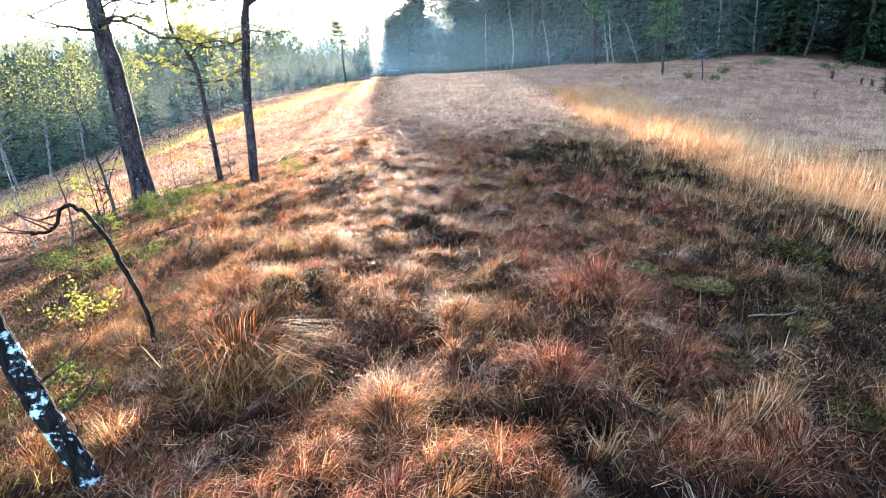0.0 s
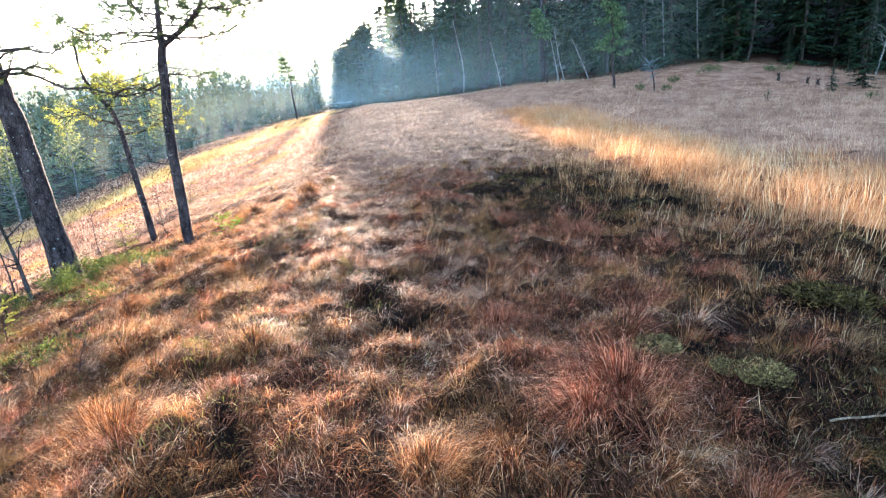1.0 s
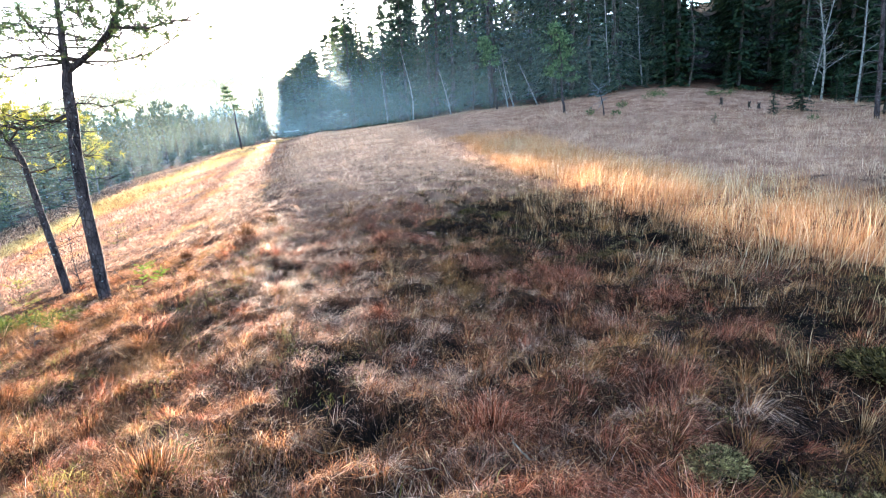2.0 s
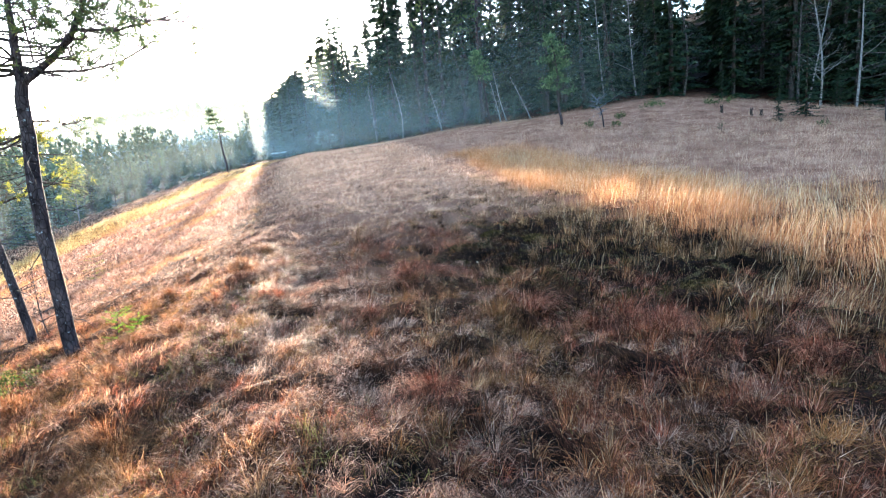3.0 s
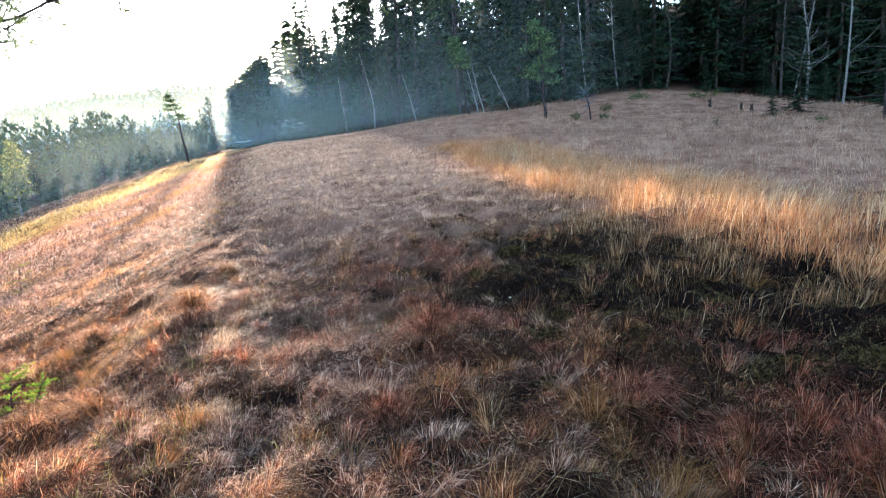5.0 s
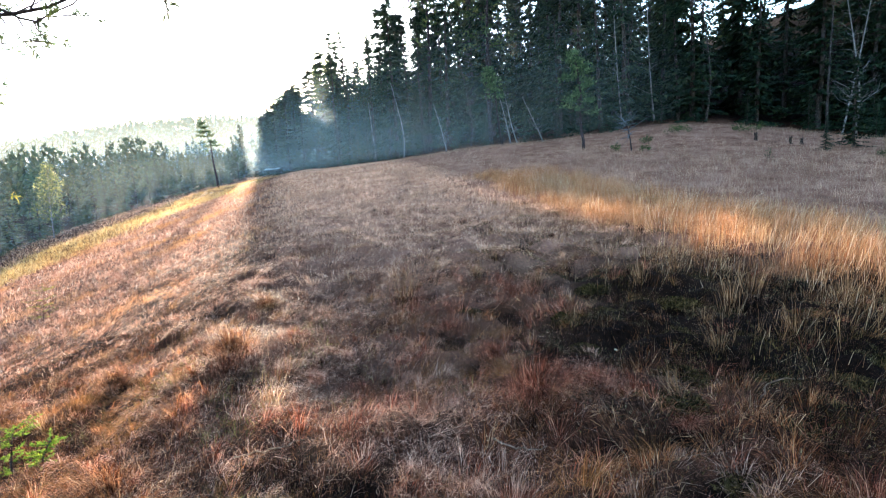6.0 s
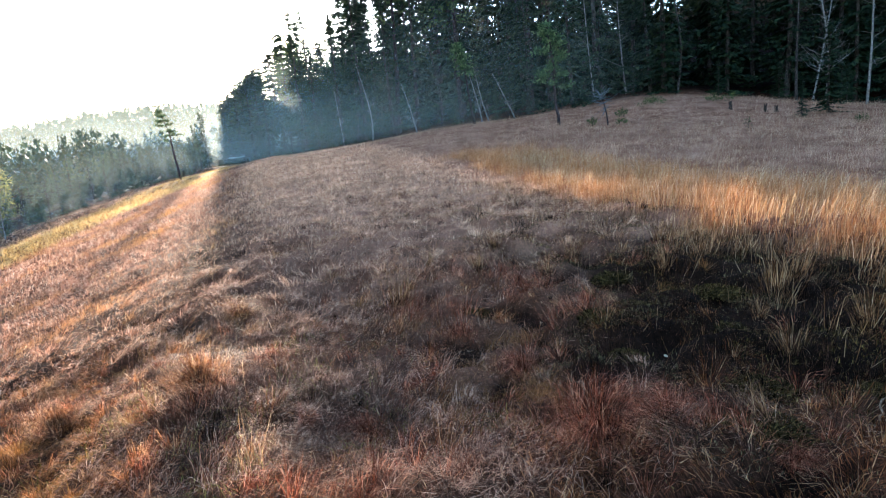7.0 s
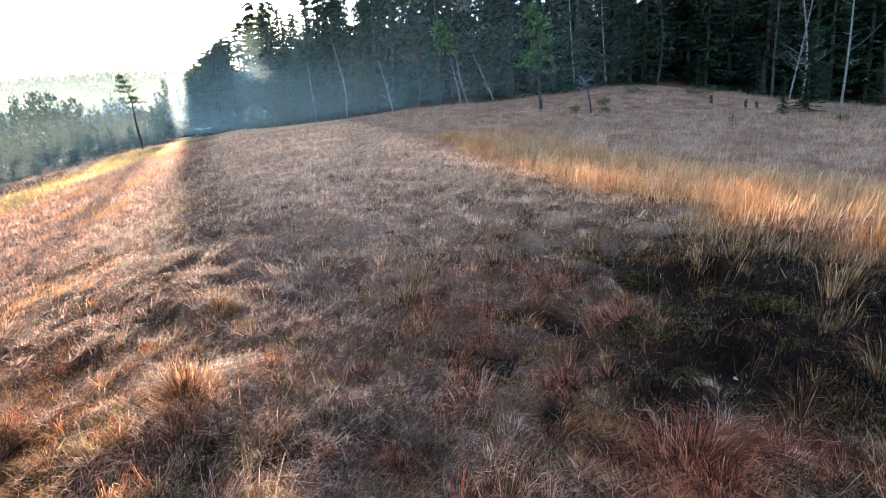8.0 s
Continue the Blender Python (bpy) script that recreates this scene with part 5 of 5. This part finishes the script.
leafy_shrub("bilberry_shrub", -4.2, 9.3, 0.5, 0.22, 1100, M_GREEN, "low yellow-green bilberry patch", 306)
leafy_shrub("bilberry_shrub", -3.4, 7.2, 0.4, 0.2, 900, M_GREEN, "small green bilberry patch on the bank", 307)
leafy_shrub("bilberry_shrub", -4.6, 7.4, 0.6, 0.3, 1600, M_GREEN, "green bilberry on the lower bank", 308)
leafy_shrub("bilberry_shrub", -2.6, 3.6, 0.35, 0.18, 700, M_GREEN, "low green bilberry beside the leaning trunk", 309)
leafy_shrub("bilberry_shrub", -0.95, 5.5, 0.25, 0.2, 500, M_GREEN, "small dull green heath plant in the sedge", 310)


def spruce_shoot(x, y, tall, seed, label, mat=None, lean=(0.25, 0)):
    """A small fresh-green conifer shoot with short fanned twigs."""
    rng = np.random.default_rng(seed)
    t = thing("spruce_sapling", (x, y, ground_at(x, y)), label, "sapling", "small conifers")
    st, nd = Builder(), Builder()
    ax = smooth_path([(0, 0, -0.05), (lean[0] * 0.4, lean[1] * 0.4, tall * 0.45), (lean[0], lean[1], tall)], 8)
    tube(st, ax, np.linspace(0.009, 0.003, 8), 5)
    for _ in range(26):
        p = ax[int(rng.integers(2, 8))]
        a = rng.uniform(0, 6.283)
        L = tall * rng.uniform(0.2, 0.5)
        d = np.array([np.cos(a), np.sin(a), rng.uniform(0.0, 0.5)])
        tube(st, [p, p + d * L], [0.004, 0.0015], 3, False)
        for s in np.linspace(0.15, 1, 9):
            for _ in range(7):
                q = d * 0.6 + rng.normal(0, 0.5, 3)
                q *= 0.022 / np.linalg.norm(q)
                w = np.cross(q, rng.normal(0, 1, 3))
                w *= 0.0032 / (np.linalg.norm(w) + 1e-9)
                c = p + d * L * s
                nd.add([c - w, c + w, c + q], [[0, 1, 2]])
    part("stem", st, M_DARKWOOD, t, smooth=True)
    part("foliage", nd, mat or M_FRESH, t)


M_FRESH = leafy("fresh_needles", [(0, (0.07, 0.12, 0.012)), (0.6, (0.16, 0.24, 0.025)), (1, (0.30, 0.34, 0.05))], patch_scale=4, translucency=0.45)
spruce_shoot(-3.05, 11.62, 0.42, 321, "bright green spruce sapling by the forked pine", lean=(0.10, -0.05))
spruce_shoot(-2.82, 11.55, 0.26, 322, "small bright green spruce shoot by the forked pine", lean=(0.15, -0.1))
spruce_shoot(-4.65, 11.5, 0.75, 323, "thin yellow-green pine seedling on the bank", M_YELLOW, (-0.05, 0))
spruce_shoot(-6.6, 20.5, 0.7, 324, "small green sapling alone on the lit slope", M_YELLOW, (0.1, 0))
spruce_shoot(-5.0, 8.6, 0.5, 326, "yellow-green seedling on the lower bank", M_YELLOW, (0.05, 0))


def dead_sapling(x, y, top, seed, label, r=0.022, twigs=16, mat=None):
    rng = np.random.default_rng(seed)
    t = thing("dead_sapling", (x, y, ground_at(x, y)), label, "sapling", "leafless saplings")
    b = Builder()
    bare_tree(b, (0, 0, -0.1), top, r, rng, twigs, 0.28, 0.06)
    part("stem", b, mat or M_GREYBARK, t, smooth=True)


dead_sapling(-6.1, 9.3, (-0.25, 0.1, 1.9), 331, "thin grey leafless sapling leaning on the bank", 0.022, 12)
dead_sapling(-6.0, 10.2, (-0.35, 0.1, 1.9), 332, "thin brown sapling with few leaves", 0.020, 10, M_DARKWOOD)
dead_sapling(-6.75, 12.0, (-0.75, 0.2, 2.9), 333, "forked grey dead sapling beside the thick pine", 0.05, 22)
dead_sapling(-6.95, 11.8, (-0.2, 0.2, 1.4), 334, "grey leafless birch sapling", 0.028, 18)
dead_sapling(-5.75, 13.0, (-0.3, 0.3, 1.3), 335, "thin leafless stem behind the pine", 0.016, 8)
dead_sapling(-4.95, 14.1, (-0.15, 0.2, 1.2), 336, "thin leafless stem beside the crooked pine", 0.014, 8)
dead_sapling(-7.6, 10.6, (-0.5, 0.2, 2.2), 337, "thin pale leafless birch", 0.022, 16, M_BIRCHBARK)
dead_sapling(-3.6, 9.4, (0.1, 0.1, 0.5), 338, "small dry twiggy heath shrub", 0.009, 14)
dead_sapling(-2.8, 6.2, (0.15, 0.1, 0.45), 339, "small dry twiggy heath shrub", 0.008, 14)
leafy_shrub("birch_sapling", -6.05, 10.15, 0.4, 1.75, 160, M_YELLOW, "thin birch sapling with a few yellow leaves", 341, 0.06, "sapling", 4)
leafy_shrub("birch_sapling", -3.05, 4.9, 0.3, 0.5, 150, M_YELLOW, "small sapling with a few yellow-green leaves", 342, 0.035, "sapling", 6)
leafy_shrub("birch_sapling", -3.5, 5.3, 0.35, 0.55, 170, M_YELLOW, "small sapling with yellow-green leaves by the bent stick", 343, 0.035, "sapling", 6)


# ---- along the forest edge ----
def edge_birch(x, y, top, r, seed, label, twigs=30, mat=None):
    rng = np.random.default_rng(seed)
    t = thing("birch_tree", (x, y, ground_at(x, y)), label, "tree", "leafless birches at the forest edge")
    b = Builder()
    bare_tree(b, (0, 0, -0.3), top, r, rng, twigs, 0.2, 0.03)
    part("trunk", b, mat or M_BIRCHBARK, t, smooth=True)
    return t


def young_spruce(x, y, tall, i, label):
    tr, cr = SPRUCES[i]
    s = tall / (10 + i * 1.1)
    t = thing("young_spruce", (x, y, ground_at(x, y)), label, "tree", "young spruces at the forest edge")
    t.matrix_basis = pose(x, y, ground_at(x, y) - 0.1, 0, 0, i * 70 + x * 9) @ Matrix.Diagonal((s * 1.35, s * 1.35, s, 1))
    part("trunk", tr, None, t)
    part("crown", cr, None, t)


def stump(x, y, tall, r, seed):
    rng = np.random.default_rng(seed)
    t = thing("tree_stump", (x, y, ground_at(x, y)), "dark broken tree stump in the dry grass", "stump", "stumps")
    b = Builder()
    n = 10
    zs = np.array([-0.1, 0, tall * 0.2, tall * 0.55, tall])
    tube(b, np.stack([rng.normal(0, 0.015, 5), rng.normal(0, 0.015, 5), zs], 1), r * np.array([1.5, 1.35, 1.05, 0.95, 0.8]), n)
    for k in range(n):
        a = 2 * np.pi * k / n
        p = np.array([np.cos(a) * r * 0.8, np.sin(a) * r * 0.8, tall - 0.02])
        tube(b, [p, p + (0, 0, rng.uniform(0.03, 0.16))], [0.03, 0.006], 4, False)
    part("stem", b, M_DARKWOOD, t, smooth=True)


edge_birch(15.0, 49.3, (-0.9, 0.5, 4.3), 0.068, 401, "pale leaning birch trunk at the forest edge")
edge_birch(14.5, 49.6, (-0.7, 0.3, 3.6), 0.075, 402, "pale leaning birch trunk, twin of its neighbour")
edge_birch(16.6, 48.0, (-1.5, 0.5, 3.4), 0.068, 403, "slim birch leaning far over at the forest edge")
edge_birch(11.0, 56.6, (-0.9, 0.5, 4.2), 0.082, 404, "grey birch leaning over the fen grass")
edge_birch(6.2, 70.6, (-0.4, 0.3, 6.5), 0.082, 405, "tall pale dead trunk before the dark spruces", 14)
edge_birch(8.4, 65.0, (-0.8, 0.3, 7.5), 0.088, 406, "pale bare trunk in the forest edge", 18)
edge_birch(31.6, 33.2, (0.3, 0.2, 9.0), 0.085, 407, "straight pale birch trunk at the dark forest edge", 16)
edge_birch(31.4, 35.6, (-0.9, 0.3, 8.5), 0.085, 408, "forked white birch with bare crooked limbs", 36)
edge_birch(30.8, 36.0, (2.2, 0.3, 9.0), 0.07, 409, "white birch with bare crooked limbs", 30)
edge_birch(21.5, 45.2, (-0.5, 0.3, 8.5), 0.075, 410, "thin pale birch trunk in the forest edge", 16)
edge_birch(24.6, 46.0, (-0.5, 0.3, 9.5), 0.075, 411, "thin pale birch trunk inside the forest", 14)
edge_birch(18.6, 46.2, (1.2, 0.4, 4.6), 0.061, 412, "thin grey crooked birch at the forest edge", 34, M_GREYBARK)
edge_birch(19.2, 46.0, (-0.3, 0.4, 3.6), 0.041, 413, "thin grey crooked birch at the forest edge", 30, M_GREYBARK)
for i, (x, y, tx, h, r) in enumerate([(10.0, 60.5, -0.5, 8, 0.12), (7.3, 68.5, 0.4, 7, 0.10), (12.6, 54.6, -0.6, 7.5, 0.11), (17.6, 48.4, 0.3, 9, 0.12), (22.6, 45.6, 0.2, 8, 0.10), (26.8, 43.2, -0.3, 8.5, 0.11), (33.5, 39.6, 0.4, 9, 0.12), (2.6, 77.2, -0.4, 8, 0.12)]):
    edge_birch(x, y, (tx, 0.3, h), r, 420 + i, "grey bare trunk standing among the spruces", 26, M_GREYBARK)



def leafy_birch(x, y, tall, seed, label):
    """Slim birch whose crown holds scattered small leaves."""
    rng = np.random.default_rng(seed)
    t = thing("birch_tree", (x, y, ground_at(x, y)), label, "tree", "birches of the lower forest")
    wood, lv = Builder(), Builder()
    top = np.array([rng.normal(0, 0.5), rng.normal(0, 0.3), tall])
    bare_tree(wood, (0, 0, -0.3), top, 0.011 * tall, rng, 40, 0.26, 0.03)
    n = 1900
    f = rng.uniform(0.3, 1.02, n)
    r = tall * 0.24 * (1.25 - f) ** 0.7 * np.sqrt(rng.random(n)) * (0.5 + vnoise(f * 9, np.full(n, seed * 1.7), 1.0, 2))
    a = rng.uniform(0, 6.283, n)
    c = top * f[:, None] + np.stack([np.cos(a) * r, np.sin(a) * r, rng.normal(0, 0.15, n)], 1)
    q, w = rng.normal(0, 0.045, (n, 3)), rng.normal(0, 0.03, (n, 3))
    lv.add(np.stack([c - w, c + q, c + w, c - q], 1), np.arange(n * 4).reshape(-1, 4))
    part("trunk", wood, M_BIRCHBARK, t, smooth=True)
    part("crown", lv, M_BIRCHLEAF, t, "thin yellow-green autumn leaves")


M_BIRCHLEAF = leafy("birch_leaves", [(0, (0.06, 0.08, 0.03)), (0.6, (0.13, 0.14, 0.045)), (1, (0.26, 0.24, 0.08))], patch_scale=0.6, translucency=0.35)
for i, (x, y, h) in enumerate([(-25.2, 34.5, 10.5), (-25.8, 31.5, 9.5), (-24.3, 36.2, 8.5), (-27.0, 33.2, 11.0), (-23.6, 39.0, 7.5), (-26.5, 28.5, 9.0), (-22.0, 43.0, 6.5), (-19.0, 52.0, 5.0), (-28.0, 30.0, 10.0)]):
    leafy_birch(x, y, h, 480 + i, "slim pale-stemmed birch with thin yellow-green autumn leaves")

open_pine(12.25, 45.0, 5.2, 52, "small pine with a flat crown on a thin trunk", (-1.0, 0), 0.62, 26)
open_pine(-10.3, 69.5, 7.0, 53, "lone thin pine with a small crown by the gap", (-1.0, 0), 0.6, 22)
young_spruce(24.6, 29.6, 4.3, 0, "young spruce with dense dark green boughs")
young_spruce(22.4, 29.0, 1.7, 1, "bushy young spruce at the edge of the grass")
young_spruce(30.5, 33.5, 2.4, 2, "young spruce at the forest edge")
young_spruce(27.0, 25.5, 1.4, 3, "low dark green spruce bush in the grass")
young_spruce(26.5, 26.5, 5.5, 4, "slender young spruce by the dead pine")
for i, (x, y, h) in enumerate([(17.2, 46.9, 2.4), (19.8, 45.0, 2.0), (13.4, 52.6, 2.8), (11.8, 56.4, 2.2), (9.2, 63.2, 3.0), (7.0, 68.4, 2.6), (3.6, 73.4, 3.0), (0.0, 79.0, 3.2), (-2.6, 83.0, 3.4), (-4.4, 86.0, 4.0), (23.6, 43.6, 2.2), (28.4, 41.0, 2.6), (31.6, 39.2, 3.2), (34.8, 37.4, 3.6), (37.2, 35.2, 3.0), (15.6, 49.4, 2.6)]):
    young_spruce(x, y, h, i % 6, "young spruce filling the foot of the forest edge")
stump(23.35, 32.0, 0.28, 0.07, 431)
stump(23.72, 31.7, 0.2, 0.08, 432)
stump(23.0, 34.0, 0.36, 0.08, 433)


def dead_pine():
    rng = np.random.default_rng(441)
    x, y = 24.45, 25.0
    t = thing("dead_pine", (x, y, ground_at(x, y)), "tall dead pine with grey bare branch stubs", "tree")
    b = Builder()
    ax = smooth_path([(0, 0, -0.2), (-0.15, 0, 3), (-0.4, 0, 6.5), (-0.5, 0, 10)], 14, rng, 0.02)
    tube(b, ax, np.linspace(0.115, 0.05, 14), 9)
    part("trunk", b, M_PINEBARK, t, smooth=True)
    dead_branches(t, ax, rng, 0.15, 1.0, 22, 1.6, 0.025)


dead_pine()


def frosted_bush(x, y, seed):
    """Small tree with a leaning stem and a pale twiggy head."""
    rng = np.random.default_rng(seed)
    t = thing("small_tree", (x, y, ground_at(x, y)), "small leaning tree with a pale blue-grey twiggy head", "tree")
    b, c = Builder(), Builder()
    ax = smooth_path([(0, 0, -0.1), (-0.1, 0, 0.7), (-0.35, 0, 1.5)], 8)
    tube(b, ax, np.linspace(0.05, 0.02, 8), 6)
    for _ in range(60):
        p = ax[int(rng.integers(4, 8))]
        d = rng.normal(0, 1, 3) * (0.6, 0.5, 0.35) + (-0.1, 0, 0.1)
        tube(c, [p, p + d * 0.45 + rng.normal(0, 0.05, 3), p + d * 0.8], [0.012, 0.008, 0.003], 3, False)
    part("trunk", b, M_PINEBARK, t, smooth=True)
    part("crown", c, M_PALETWIG, t)


M_PALETWIG = bark("pale_twigs", (0.06, 0.07, 0.08), (0.15, 0.17, 0.19))
frosted_bush(15.4, 33.8, 451)
leafy_shrub("heath_bush", 14.6, 34.0, 0.3, 0.5, 260, M_NEEDLE, "small dark bush in the dry grass", 452, 0.06)
leafy_shrub("heath_bush", 15.9, 33.4, 0.3, 0.45, 260, M_NEEDLE, "small dark bush in the dry grass", 453, 0.06)
leafy_shrub("heath_bush", 17.6, 36.0, 0.4, 0.6, 260, M_NEEDLE, "small dark bush before the forest edge", 454, 0.07)
leafy_shrub("heath_bush", 21.0, 38.0, 0.8, 0.7, 500, M_NEEDLE, "low grey-green bush on the rise", 455, 0.08)
leafy_shrub("heath_bush", 25.0, 37.0, 0.9, 0.6, 500, M_NEEDLE, "low grey-green bush on the rise", 456, 0.08)
leafy_shrub("heath_bush", 18.0, 27.5, 0.15, 0.55, 60, M_NEEDLE, "thin dark seedling in the tall grass", 457, 0.05)
leafy_shrub("heath_bush", 21.5, 25.5, 0.3, 0.4, 160, M_NEEDLE, "small dark bush in the dry grass", 458, 0.06)


# ---- small finds on the ground ----
def pale_leaf(x, y, size, seed, label):
    rng = np.random.default_rng(seed)
    b = Builder()
    n = 10
    top = [(0, 0, 0.012)] + [(math.cos(2 * math.pi * k / n) * (1 + 0.2 * math.sin(3 * k)), math.sin(2 * math.pi * k / n) * 0.7, rng.uniform(0, 0.3)) for k in range(n)]
    v = np.array(top) * size
    low = v.copy()
    low[:, 2] -= 0.12 * size
    f = [[0, 1 + k, 1 + (k + 1) % n] for k in range(n)]
    b.add(np.concatenate([v, low]), f + [[n + 1, n + 2 + (k + 1) % n, n + 2 + k] for k in range(n)])
    q = [[1 + k, n + 2 + k, n + 2 + (k + 1) % n, 1 + (k + 1) % n] for k in range(n)]
    b.loops.append(np.array(q).ravel())
    b.sizes.append(np.full(n, 4))
    ob = new("dry_leaf", b.mesh("dry_leaf", M_LEAF))
    ob.matrix_basis = pose(x, y, ground_at(x, y) + 0.06, 20, 10, seed * 40)
    tagged(ob, label, "leaf", "dry leaves")


M_LEAF = leafy("dry_leaf", [(0, (0.40, 0.29, 0.18)), (1, (0.50, 0.40, 0.28))], patch_scale=20, translucency=0.3, random_from="object")
for i, (x, y, size) in enumerate([(1.72, 11.18, 0.022), (-0.6, 3.2, 0.014), (1.0, 6.6, 0.012), (0.1, 11.6, 0.012)]):
    pale_leaf(x, y, size, i + 1, "pale dry leaf lying on the peat")


def fallen_twig(pts, r, seed, label):
    rng = np.random.default_rng(seed)
    x, y = pts[0]
    z0 = ground_at(x, y)
    t = thing("fallen_twig", (x, y, z0), label, "twig", "fallen twigs")
    b = Builder()
    way = [(px - x, py - y, ground_at(px, py) - z0 + 0.05 + 0.03 * math.sin(3 * k)) for k, (px, py) in enumerate(pts)]
    tube(b, smooth_path(way, 12, rng, 0.006), np.linspace(r, r * 0.4, 12), 5)
    part("stem", b, M_TWIG, t, smooth=True)


M_TWIG = bark("dry_twig", (0.12, 0.075, 0.045), (0.30, 0.21, 0.14), scale=30)
for i, (pts, r) in enumerate([([(0.92, 10.9), (0.98, 11.02), (0.95, 11.12), (1.03, 11.2)], 0.007), ([(0.1, 5.0), (0.3, 5.1), (0.5, 5.02)], 0.006), ([(-0.3, 5.6), (-0.1, 5.5), (0.05, 5.55)], 0.006), ([(0.95, 4.9), (0.9, 5.1), (1.0, 5.25)], 0.006),
                              ([(-0.9, 3.0), (-0.7, 3.15), (-0.55, 3.1)], 0.007), ([(2.2, 3.6), (2.45, 3.55), (2.6, 3.7)], 0.007), ([(0.2, 9.8), (0.35, 9.7), (0.5, 9.75)], 0.006), ([(-1.2, 10.2), (-1.0, 10.1), (-0.8, 10.2)], 0.006), ([(2.0, 9.9), (2.2, 10.0), (2.5, 9.95)], 0.006)]):
    fallen_twig(pts, r, 470 + i, "pale dry twig lying in the sedge")
